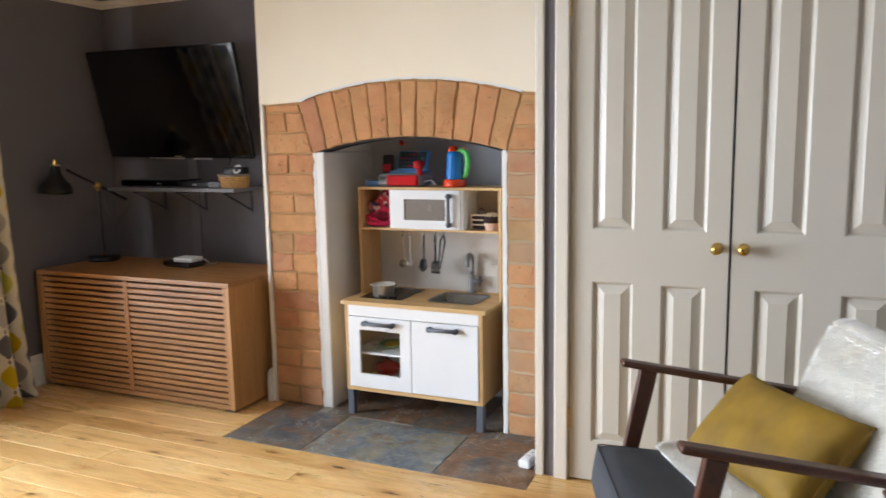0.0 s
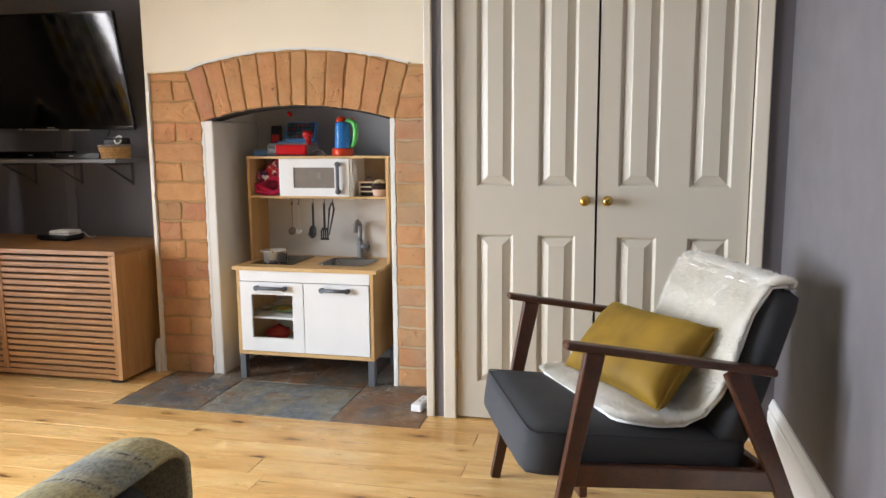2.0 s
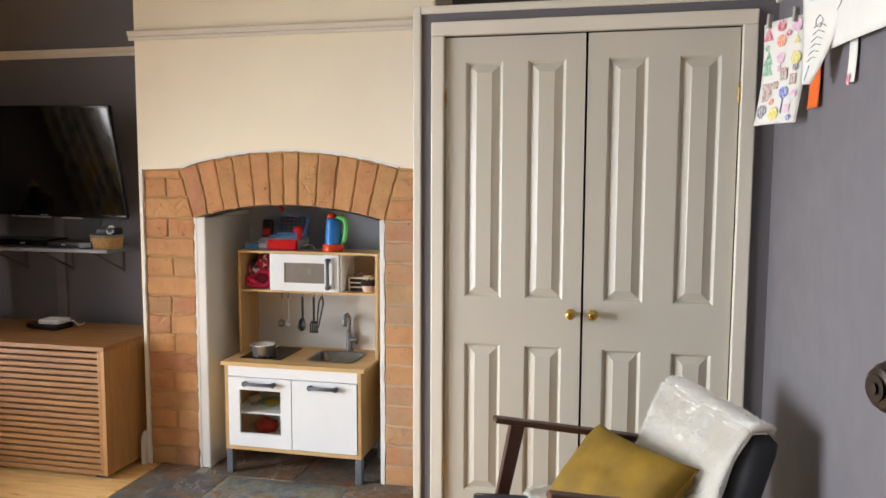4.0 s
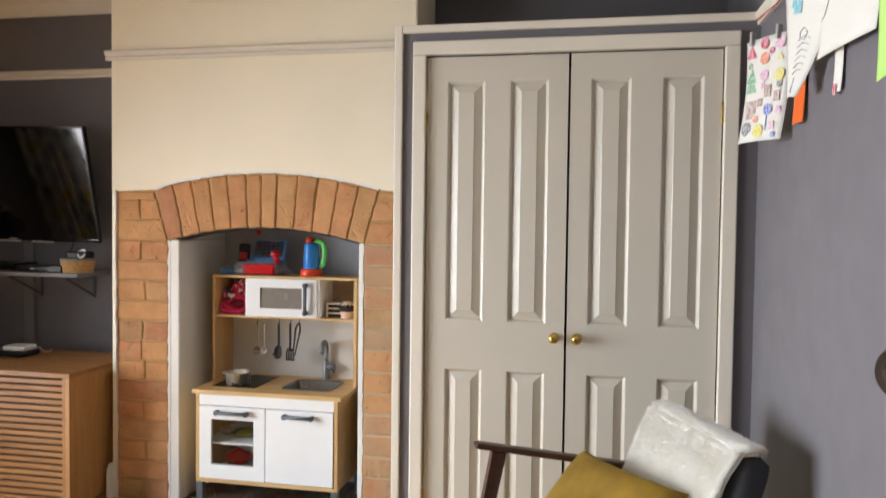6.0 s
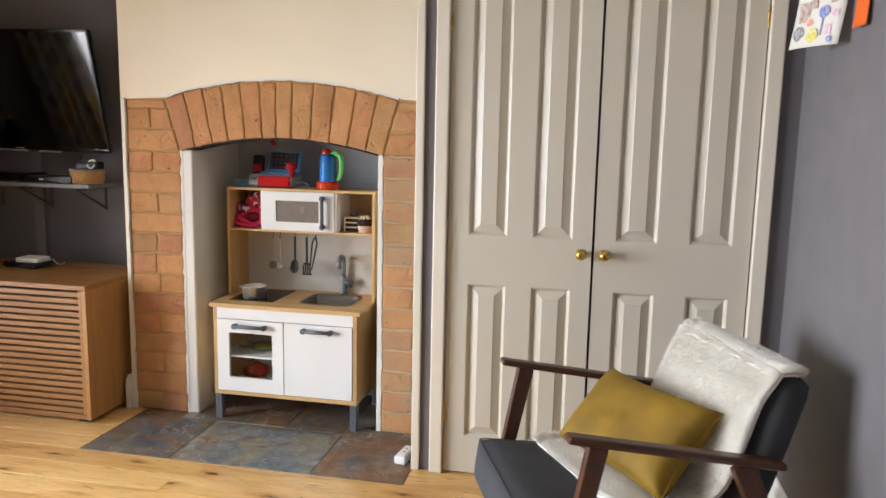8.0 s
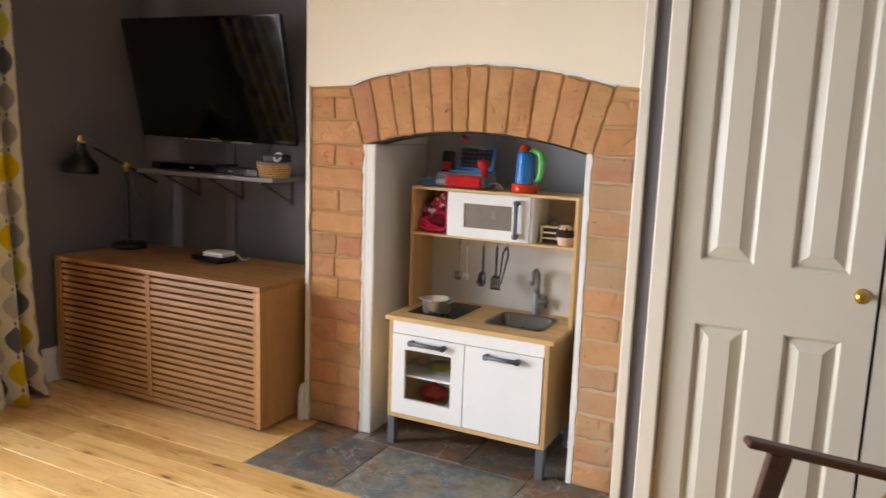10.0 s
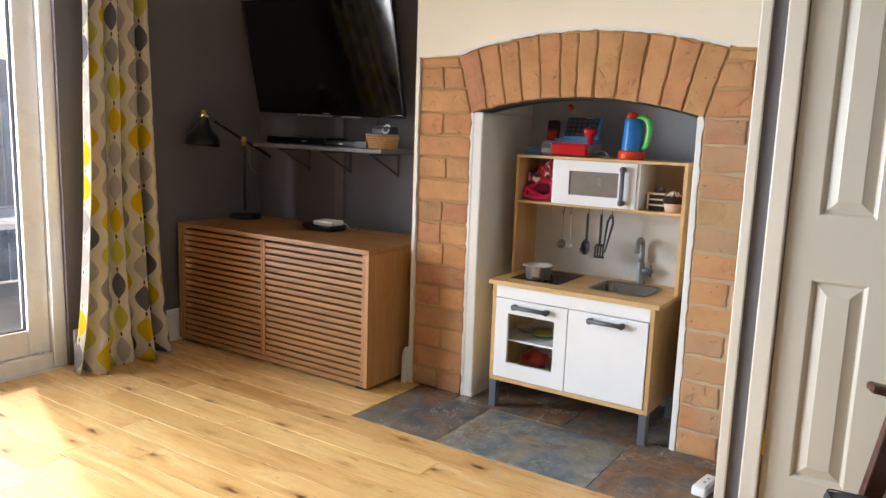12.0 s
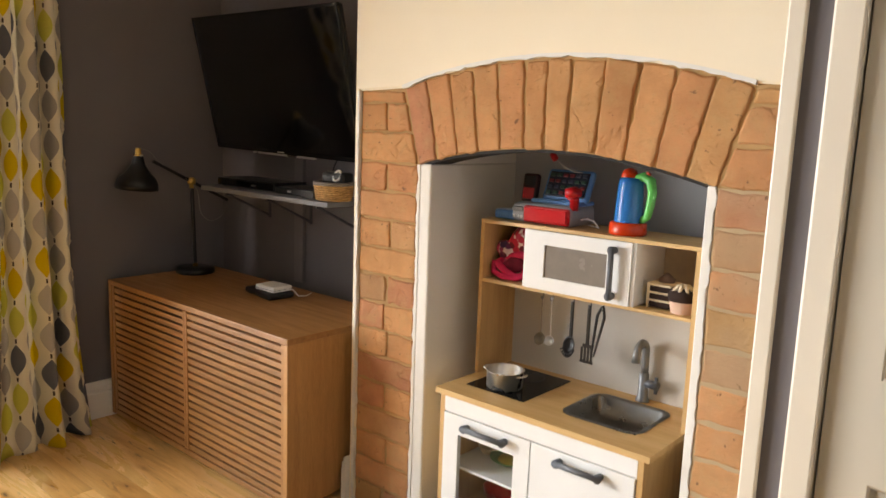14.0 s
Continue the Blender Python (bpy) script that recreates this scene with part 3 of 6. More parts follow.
def garden_door():
    d = tagged(empty("door_garden"), label="white plastic glazed garden doors, closed", category="door", kind="structure")
    x = XL - 0.105
    bm = bmesh.new()
    f = 0.062
    for a, b, c, e in ((DOOR_Y0, 0, DOOR_Y0 + f, DOOR_H), (DOOR_Y1 - f, 0, DOOR_Y1, DOOR_H), (DOOR_Y0 + f, 0, DOOR_Y1 - f, 0.075), (DOOR_Y0 + f, DOOR_H - f, DOOR_Y1 - f, DOOR_H)):
        box(x - 0.02, a, b, x + 0.085, c, e, 0.005, 2, bm)
    part("door_frame", bm, M_UPVC, d)
    mid = (DOOR_Y0 + DOOR_Y1) / 2
    upvc_leaf(DOOR_Y0 + f + 0.004, mid - 0.003, 0.078, DOOR_H - f - 0.004, x, d)
    upvc_leaf(mid + 0.003, DOOR_Y1 - f - 0.004, 0.078, DOOR_H - f - 0.004, x, d)


garden_door()


def room_door():
    bm = bmesh.new()
    for a, b, c, e in ((RD_Y0 - 0.06, 0, RD_Y0, RD_H), (RD_Y1, 0, RD_Y1 + 0.06, RD_H), (RD_Y0 - 0.06, RD_H, RD_Y1 + 0.06, RD_H + 0.06)):
        box(XR - 0.018, a, b, XR, c, e, 0.004, 2, bm)
    structure("trim_room_door", bm, M_TRIM, "white painted room door architrave", "architrave")
    d = tagged(empty("door_room", pose(XR - 0.01, RD_Y0 + 0.01, 0.010, 0, 0, 90 + 17)), label="pale grey panelled room door, standing ajar", category="door", kind="structure")
    w = 0.755
    ps = [(0.10, 0.16, 0.34, 0.78), (0.415, 0.16, 0.655, 0.78), (0.10, 0.97, 0.34, 1.84), (0.415, 0.97, 0.655, 1.84)]
    part("leaf", moved(panel_door("leaf", w, 1.965, ps), Matrix.Scale(-1, 4, (0, 1, 0))), M_DOOR, d)
    prof = [(0, 0.070), (0.008, 0.0695)]
    for i in range(9):
        a = radians(12 + i * 17)
        r, z = 0.031 * math.sin(a) + 0.001, 0.040 + 0.030 * math.cos(a)
        prof += [(r, z), (r - 0.0018, z - 0.003)]
    prof += [(0.012, 0.010), (0.012, 0.006), (0.026, 0.004), (0.027, 0.0), (0, 0)]
    part("door_knob", moved(lathe(prof, 32), pose(w - 0.055, 0, 1.175, -90, 0, 0)), plain("dark_bronze", srgb(58, 46, 38), 0.35, 0.6), d, "dark ribbed beehive door knob")


room_door()


# ---- curtain ----
def curtain_mat():
    n = Nodes("ogee_curtain")
    tc = n.add("ShaderNodeTexCoord")
    sep = n.add("ShaderNodeSeparateXYZ")
    n.link(tc.outputs["UV"], sep.inputs[0])

    def f(op, a, b=None, c=None):
        k = n.add("ShaderNodeMath")
        k.operation = op
        for i, v in enumerate((a, b, c)):
            if v is None:
                continue
            if isinstance(v, (int, float)):
                k.inputs[i].default_value = v
            else:
                n.link(v, k.inputs[i])
        return k.outputs[0]

    u, v = f("DIVIDE", sep.outputs[0], 0.080), f("DIVIDE", sep.outputs[1], 0.154)
    col = f("FLOOR", u)
    vv = f("ADD", v, f("MULTIPLY", f("MODULO", col, 2.0), 0.5))
    row = f("FLOOR", vv)
    x = f("ABSOLUTE", f("SUBTRACT", f("FRACT", u), 0.5))
    y = f("ABSOLUTE", f("SUBTRACT", f("FRACT", vv), 0.5))
    half = f("MULTIPLY", f("POWER", f("MAXIMUM", f("COSINE", f("MULTIPLY", y, 3.7)), 0.0), 1.1), 0.45)
    inside = f("GREATER_THAN", half, f("ADD", x, 0.0))
    inside = f("MULTIPLY", inside, f("LESS_THAN", y, 0.405))
    dash = f("MULTIPLY", f("LESS_THAN", x, 0.05), f("GREATER_THAN", y, 0.44))
    cell = n.add("ShaderNodeCombineXYZ")
    n.link(col, cell.inputs[0])
    n.link(row, cell.inputs[1])
    wn_ = n.add("ShaderNodeTexWhiteNoise")
    wn_.noise_dimensions = "2D"
    n.link(cell.outputs[0], wn_.inputs["Vector"])
    ramp = n.add("ShaderNodeValToRGB")
    ramp.color_ramp.interpolation = "CONSTANT"
    e = ramp.color_ramp.elements
    stops = ((0.0, srgb(226, 196, 44)), (0.28, srgb(112, 112, 118)), (0.42, srgb(196, 188, 178)), (0.62, srgb(212, 206, 100)), (0.82, srgb(168, 162, 156)))
    while len(e) < len(stops):
        e.new(0.5)
    for el, (p, c) in zip(e, stops):
        el.position, el.color = p, c
    n.link(wn_.outputs["Value"], ramp.inputs[0])
    base = n.mix(inside, srgb(238, 230, 210), ramp.outputs[0])
    base = n.mix(dash, base, srgb(84, 72, 60))
    weave = n.noise(n.coords((1, 1, 1), False), 700, 2)
    base = n.mix(0.25, base, n.ramp(weave, (0.3, grey3(0.8)), (0.7, grey3(1.0))), "MULTIPLY")
    n.base(base)
    n.gloss(0.9, 0, 0.2)
    n.bump(weave, 0.3, 0.001)
    tr_ = n.add("ShaderNodeBsdfTranslucent")
    n.link(base, tr_.inputs["Color"])
    mx = n.add("ShaderNodeMixShader")
    mx.inputs[0].default_value = 0.40
    n.link(n.b.outputs[0], mx.inputs[1])
    n.link(tr_.outputs[0], mx.inputs[2])
    n.link(mx.outputs[0], n.t.nodes["Material Output"].inputs[0])
    return n.m


def curtain():
    th = empty("curtain", pose(XL, -0.612, 0), label="yellow and grey ogee patterned curtain, drawn open", category="curtain")
    nu, nv, width = 220, 60, 0.92
    bm = bmesh.new()
    uv = bm.loops.layers.uv.new("UVMap")
    top, grid = 2.17, []
    for j in range(nv + 1):
        v = j / nv
        z = top * (1 - v) + 0.004 * v
        low = max(0.0, v - 0.55) / 0.45
        row = []
        for i in range(nu + 1):
            u = i / nu
            span = 0.330 + 0.07 * v + 0.05 * low ** 2
            y = (u - 0.5) * span - 0.02 * v
            amp = (0.030 + 0.016 * v) * (1 + 0.35 * math.sin(u * 9.2 + 1.0))
            ph = u * 2 * math.pi * 4.6 + 0.5 * math.sin(2.4 * v + 3 * u)
            x = 0.118 + 0.015 * v + amp * math.cos(ph) + 0.012 * noise.noise((u * 5, v * 3, 0.3))
            y += 0.005 * math.sin(ph * 2 + 1.2) + 0.010 * noise.noise((u * 4, v * 4, 4.1))
            kick = low ** 2.2
            x += kick * (0.09 * math.exp(-((u - 0.30) / 0.22) ** 2) + 0.055 * math.exp(-((u - 0.72) / 0.2) ** 2) - 0.01)
            y -= kick * 0.075 * math.exp(-((u - 0.12) / 0.2) ** 2) - kick * 0.03 * math.exp(-((u - 0.95) / 0.15) ** 2)
            zz = z
            if j == nv:
                zz = 0.006 + 0.012 * max(0, math.sin(u * 17))
            row.append(bm.verts.new((max(x, 0.03), y, zz)))
        grid.append(row)
    for j in range(nv):
        for i in range(nu):
            fc = bm.faces.new((grid[j][i], grid[j][i + 1], grid[j + 1][i + 1], grid[j + 1][i]))
            for lp, (a, b) in zip(fc.loops, ((i, j), (i + 1, j), (i + 1, j + 1), (i, j + 1))):
                lp[uv].uv = (a / nu * width, (1 - b / nv) * top)
    ob = part("fabric", bm, curtain_mat(), th, "", True)
    md = ob.modifiers.new("thickness", "SOLIDIFY")
    md.thickness = 0.003
    rod = empty("curtain_pole", pose(XL, 0, 0), label="black metal curtain pole above the garden doors", category="curtain pole")
    part("pole", tube([(0.11, DOOR_Y0 - 0.1, 2.20), (0.11, -0.42, 2.20)], 0.012), M_BLACKM, rod)
    part("bracket", tube([(0.0, -0.80, 2.20), (0.11, -0.80, 2.20)], 0.008), M_BLACKM, rod)


curtain()


# ---- television cabinet ----
M_OAKV = wood("oak_cabinet_upright", srgb(192, 142, 88), srgb(164, 116, 68), 0.45, (18, 18, 1.4), 0, 0.08, 0.12)


def tv_cabinet():
    x0, x1, y0, y1, z0, z1 = -1.375, -0.087, -0.257, 0.275, 0.022, 0.642
    c = empty("tv_cabinet", pose(x0, y0, 0), label="low oak media cabinet with slatted sliding doors", category="cabinet")
    w, d = x1 - x0, y1 - y0
    part("top", box(0, 0, z1 - 0.022, w, d, z1, 0.002), M_OAK, c)
    part("side_panel", box(0, 0, z0, 0.022, d, z1 - 0.022, 0.0015, 1), M_OAKV, c)
    part("side_panel", box(w - 0.022, 0, z0, w, d, z1 - 0.022, 0.0015, 1), M_OAKV, c)
    part("bottom", box(0.022, 0.004, z0, w - 0.022, d, z0 + 0.022, 0.0015, 1), M_OAK, c)
    part("back_panel", box(0.022, d - 0.010, z0 + 0.022, w - 0.022, d, z1 - 0.022), M_OAKSHADE, c)
    # added dark sheet close behind the slats, standing in for interior shade
    part("inside", box(0.024, 0.034, z0 + 0.022, w - 0.024, 0.040, z1 - 0.024), M_OAKSHADE, c, "near-black sheet painting the shade behind the slats")
    for x in (0.06, w - 0.06):
        for y in (0.05, d - 0.05):
            part("foot", box(x - 0.03, y - 0.02, 0, x + 0.03, y + 0.02, z0, 0.002, 1), M_BLACK, c)
    zb, zt = z0 + 0.024, z1 - 0.024
    mid = 0.628
    n = 19
    pitch = (zt - zb - 0.004) / n
    for a, b, s0, s1 in ((0.024, mid - 0.0003, 0.022, 0.014), (mid + 0.0003, w - 0.024, 0.018, 0.018)):
        door = part("sliding_door", box(a, 0.004, zb, a + s0, 0.026, zt, 0.0015, 1), M_OAK, c)
        part("stile", box(b - s1, 0.004, zb, b, 0.026, zt, 0.0015, 1), M_OAK, door)
        me = None
        L = b - s1 - a - s0
        for i in range(n):
            z = zb + 0.004 + pitch * i
            if me is None:
                ob = part("slat", box(0, 0, 0, L, 0.016, pitch - 0.0092, 0.0012, 1), M_OAK, door)
                me = ob.data
            else:
                ob = same("slat", me, door, pose(0, 0, 0))
            ob.matrix_basis = pose(a + s0, 0.006, z)


tv_cabinet()


# ---- television and shelf ----
def television():
    tl, tr_, bot = Vector((-1.334, 0.158, 1.815)), Vector((-0.280, 0.112, 1.795)), Vector((-0.828, 0.272, 1.222))
    ex = (tr_ - tl).normalized()
    mid = (tl + tr_) / 2
    ez = (mid - bot)
    ez = (ez - ex * ez.dot(ex)).normalized()
    ey = ez.cross(ex)
    m = Matrix((ex, ey, ez)).transposed().to_4x4()
    m.translation = (mid + bot) / 2
    t = empty("television", m, label="large flat black television tilted down on its wall arm", category="television")
    w, h = 0.530, 0.300
    part("screen", box(-w + 0.012, -0.001, -h + 0.018, w - 0.012, 0.006, h - 0.012), M_SCREEN, t, "glossy black screen")
    bz = bmesh.new()
    for a, b, c, d in ((-w, -h, w, -h + 0.018), (-w, h - 0.012, w, h), (-w, -h + 0.018, -w + 0.012, h - 0.012), (w - 0.012, -h + 0.018, w, h - 0.012)):
        box(a, -0.005, b, c, 0.010, d, 0.002, 2, bz)
    part("bezel", bz, plain("gloss_black", srgb(14, 14, 15), 0.15), t)
    part("rear_shell", box(-w + 0.004, 0.008, -h + 0.004, w - 0.004, 0.030, h - 0.004, 0.008), M_BLACK, t)
    part("rear_housing", box(-0.30, 0.028, -0.22, 0.30, 0.055, 0.10, 0.012), M_BLACK, t)
    part("lower_strip", box(-0.22, -0.007, -h - 0.008, 0.24, 0.006, -h + 0.001, 0.002), M_STEEL, t, "thin silver strip below the screen")
    part("wall_arm", tube([(0, 0.05, 0.02), (0, 0.12, 0.06)], 0.02), M_BLACK, t)
    part("maker_mark", box(-0.025, -0.0065, -h + 0.006, 0.025, -0.0045, -h + 0.011), M_STEEL, t, "small pale maker's mark")


television()


def bracket(parent, x, d):
    b = tube([(x, d - 0.004, 0), (x, d - 0.004, -0.125)], 0.008, 6)
    tube([(x, 0.035, -0.010), (x, d - 0.006, -0.115)], 0.006, 6, b)
    tube([(x, 0.02, -0.008), (x, d, -0.008)], 0.007, 6, b)
    part("bracket", b, plain("grey_bracket", srgb(70, 70, 76), 0.5), parent)


def wall_shelf():
    s = empty("wall_shelf", pose(-1.195, 0.100, 1.042), label="dark grey painted wall shelf on brackets", category="shelf")
    part("board", box(0, 0, 0, 0.880, YB - 0.100, 0.020, 0.002), paint("shelf_grey", srgb(112, 112, 116), 0.5, 0.05, 0.1), s)
    for x in (0.17, 0.47, 0.79):
        bracket(s, x, YB - 0.100)


wall_shelf()
SH = 1.063
M_TRUNK = paint("trunking_grey_paint", srgb(116, 111, 113), 0.5, 0.03, 0.05)


def shelf_items():
    p = empty("disc_player", pose(-1.16, 0.165, SH), label="slim black disc player on the wall shelf", category="player")
    part("body", box(0, 0, 0.004, 0.43, 0.17, 0.040, 0.004), M_BLACK, p)
    part("front_panel", box(0.01, -0.004, 0.008, 0.42, 0.002, 0.034, 0.001), plain("gloss_black_front", srgb(16, 16, 18), 0.12), p)
    for x in (0.03, 0.40):
        for y in (0.03, 0.14):
            part("foot", box(x - 0.012, y - 0.012, 0, x + 0.012, y + 0.012, 0.004), M_BLACK, p)
    part("light", box(0.27, -0.006, 0.016, 0.30, -0.003, 0.022), M_STEEL, p)
    q = empty("set_top_box", pose(-0.715, 0.155, SH), label="small black set-top box on the wall shelf", category="box")
    part("body", box(0, 0, 0, 0.20, 0.15, 0.030, 0.006), M_BLACK, q)
    part("button", box(0.085, -0.002, 0.011, 0.11, 0.001, 0.019, 0.001), M_STEEL, q)
    r = empty("speaker_box", pose(-0.500, 0.125, SH), label="small matt black box beside the basket", category="box")
    part("body", box(0, 0, 0, 0.075, 0.07, 0.034, 0.003), M_BLACK, r)
    b = empty("basket", pose(-0.375, 0.185, SH), label="small woven basket holding a cable and a black gadget", category="basket")
    bm = bmesh.new()
    for i in range(7):
        a = 0.064 + 0.0012 * i
        ring = [(a * 1.12 * math.cos(2 * math.pi * k / 26), a * math.sin(2 * math.pi * k / 26) + 0.0, 0.005 + 0.0085 * i + 0.0012 * math.sin(13 * 2 * math.pi * k / 26 + i * 3.1)) for k in range(27)]
        tube(ring, 0.0056, 6, bm, False)
    bm2 = lathe([(0, 0.002), (0.060, 0.002), (0.066, 0.058), (0.062, 0.058), (0.056, 0.008), (0, 0.008)], 26)
    rush = plain("basket_rush", srgb(176, 134, 84), 0.8, 0, 0.25, 90, 0.4)
    part("weave", bm, rush, b, "", True)
    part("liner", bm2, plain("grey_felt", srgb(112, 104, 100), 0.95), b)
    rim = [(0.080 * math.cos(2 * math.pi * k / 26), 0.072 * math.sin(2 * math.pi * k / 26), 0.066) for k in range(27)]
    part("rim", tube(rim, 0.008, 6, None, False), plain("grey_rim", srgb(128, 120, 116), 0.9), b, "grey fabric rim", True)
    g = empty("white_cable_ring", pose(-0.345, 0.165, SH + 0.074), label="loop of white cable lying in the basket", category="cable")
    ring = [(0.019 * math.cos(2 * math.pi * k / 20), 0.010 * math.sin(2 * math.pi * k / 20) + 0.01, 0.022 + 0.019 * math.sin(2 * math.pi * k / 20)) for k in range(21)]
    part("loop", tube(ring, 0.005, 8, None, False), M_WHITE, g, "", True)
    k = empty("black_gadget", pose(-0.385, 0.20, SH + 0.060), label="black gadget lying in the basket", category="gadget")
    part("body", box(-0.055, -0.03, 0, 0.075, 0.035, 0.050, 0.014), M_BLACK, k)
    tk = empty("cable_trunking", pose(-0.825, YB - 0.018, 0.645), label="grey painted cable trunking on the wall", category="trunking")
    part("cover", box(0, 0, 0, 0.060, 0.018, 0.397, 0.002), M_TRUNK, tk)
    tk2 = empty("cable_trunking", pose(-0.825, YB - 0.018, 1.064), label="grey painted cable trunking on the wall", category="trunking")
    part("cover", box(0, 0, 0, 0.060, 0.018, 0.30, 0.002), M_TRUNK, tk2)
    cb = empty("television_cable", pose(-0.47, 0.22, SH), label="black cable hanging from the television", category="cable")
    part("cable", tube([(0, 0.02, 0.0), (0.004, 0.03, 0.06), (-0.006, 0.05, 0.12), (0.0, 0.08, 0.18)], 0.003, 6), M_BLACK, cb)


shelf_items()


def cabinet_items():
    zt = 0.642
    b = empty("router", pose(-0.672, 0.085, zt, 0, 0, -8), label="flat black router with a white box on top", category="router")
    part("body", box(-0.105, -0.050, 0.003, 0.105, 0.070, 0.028, 0.009), M_BLACK, b)
    part("foot", box(-0.09, -0.04, 0, 0.09, 0.06, 0.003), M_BLACK, b)
    w = empty("smart_hub", pose(-0.640, 0.092, zt + 0.028, 0, 0, 2), label="small white hub box on the black router", category="hub")
    part("body", box(-0.062, -0.046, 0, 0.062, 0.050, 0.024, 0.007, 3), M_WHITE, w)
    part("seam", box(-0.0625, -0.0465, 0.010, 0.0625, 0.0505, 0.0112), M_GREYP, w)
    c = empty("white_cable", pose(-0.580, 0.095, zt), label="thin white cable trailing from the hub", category="cable")
    part("cable", tube([(0.0, 0.02, 0.040), (0.03, 0.03, 0.038), (0.040, 0.05, 0.012), (0.030, 0.10, 0.004), (0.0, 0.15, 0.004)], 0.0025, 6), M_WHITE, c)


cabinet_items()


def desk_lamp():
    zt = 0.642
    L = empty("desk_lamp", pose(-1.285, 0.120, zt), label="black metal desk lamp with brass joints", category="lamp")
    part("base", lathe([(0, 0), (0.086, 0), (0.089, 0.006), (0.088, 0.022), (0.082, 0.028), (0.020, 0.030), (0, 0.030)], 40), M_BLACKM, L, "", True)
    part("collar", lathe([(0.011, 0.030), (0.011, 0.045), (0, 0.045)], 16), M_BRASS, L)
    part("column", tube([(0, 0, 0.030), (0.018, -0.022, 0.400)], 0.0085, 14), M_BLACKM, L)
    j = Vector((0.020, -0.025, 0.432))
    part("joint", lathe([(0, -0.030), (0.010, -0.030), (0.010, -0.014), (0.017, -0.010), (0.019, 0.0), (0.017, 0.012), (0.008, 0.019), (0, 0.020)], 18, None, Matrix.Translation(j)), M_BRASS, L, "brass ball joint", True)
    h, e = j + Vector((-0.020, -0.205, 0.105)), j + Vector((0.022, 0.175, -0.092))
    part("arm", tube([h + Vector((0, 0.03, -0.012)), j, e], 0.0075, 12), M_BLACKM, L)
    s = h + Vector((-0.012, -0.030, 0))
    shade = [(0.020, 0.012), (0.026, -0.010), (0.030, -0.028), (0.052, -0.060), (0.078, -0.085), (0.088, -0.110), (0.090, -0.135), (0.087, -0.135), (0.084, -0.110), (0.074, -0.088), (0.048, -0.064), (0.026, -0.030), (0.0, -0.020)]
    sh = part("shade", lathe(shade, 36, None, Matrix.Translation(s) @ pose(0, 0, 0, -3, 3, 0)), M_BLACKM, L, "black flared metal shade", True)
    part("cap", lathe([(0.020, 0.012), (0.021, 0.018), (0.013, 0.020), (0.012, 0.040), (0.009, 0.046), (0, 0.046)], 18, None, Matrix.Translation(s)), M_BRASS, sh, "brass lamp-holder cap")
    part("wing", tube([s + Vector((-0.034, 0, 0.014)), s + Vector((0.034, 0, 0.014))], 0.004, 8), M_STEEL, sh)
    part("bulb", lathe([(0, -0.11), (0.02, -0.10), (0.028, -0.08), (0.02, -0.055), (0.012, -0.03), (0, -0.03)], 18, None, Matrix.Translation(s)), M_WHITE, sh, "", True)
    cable = [s + Vector((0.0, 0.005, 0.044)), s + Vector((0.006, 0.05, 0.030)), s + Vector((0.01, 0.10, -0.02)), j + Vector((0.012, 0.01, -0.02)), j + Vector((0.016, 0.035, -0.14)), j + Vector((0.02, 0.085, -0.185)), j + Vector((0.024, 0.14, -0.165)), e + Vector((0.006, 0.0, -0.02))]
    fine = []
    for i in range(len(cable) - 1):
        p0, p1, p2, p3 = cable[max(i - 1, 0)], cable[i], cable[i + 1], cable[min(i + 2, len(cable) - 1)]
        for k in range(5):
            q = k / 5
            fine.append(0.5 * ((2 * p1) + (p2 - p0) * q + (2 * p0 - 5 * p1 + 4 * p2 - p3) * q * q + (3 * p1 - p0 - 3 * p2 + p3) * q ** 3))
    part("cord", tube(fine + [cable[-1]], 0.0018, 5), plain("grey_cord", srgb(120, 118, 116), 0.7), L, "thin grey fabric cord")


desk_lamp()


# ---- play kitchen ----
KX0, KX1, KY0, KY1, KT = 0.393, 1.114, -0.050, 0.350, 0.556


def handle_bm(p, q, out):
    """A bar handle between p and q standing off along out."""
    p, q, o = Vector(p), Vector(q), Vector(out)
    d = (q - p).normalized()
    bm = tube([p + o * 0.022 - d * 0.010, q + o * 0.022 + d * 0.010], 0.0085, 10)
    for e in (p, q):
        tube([e, e + o * 0.024], [0.010, 0.013], 12, bm)
    return bm


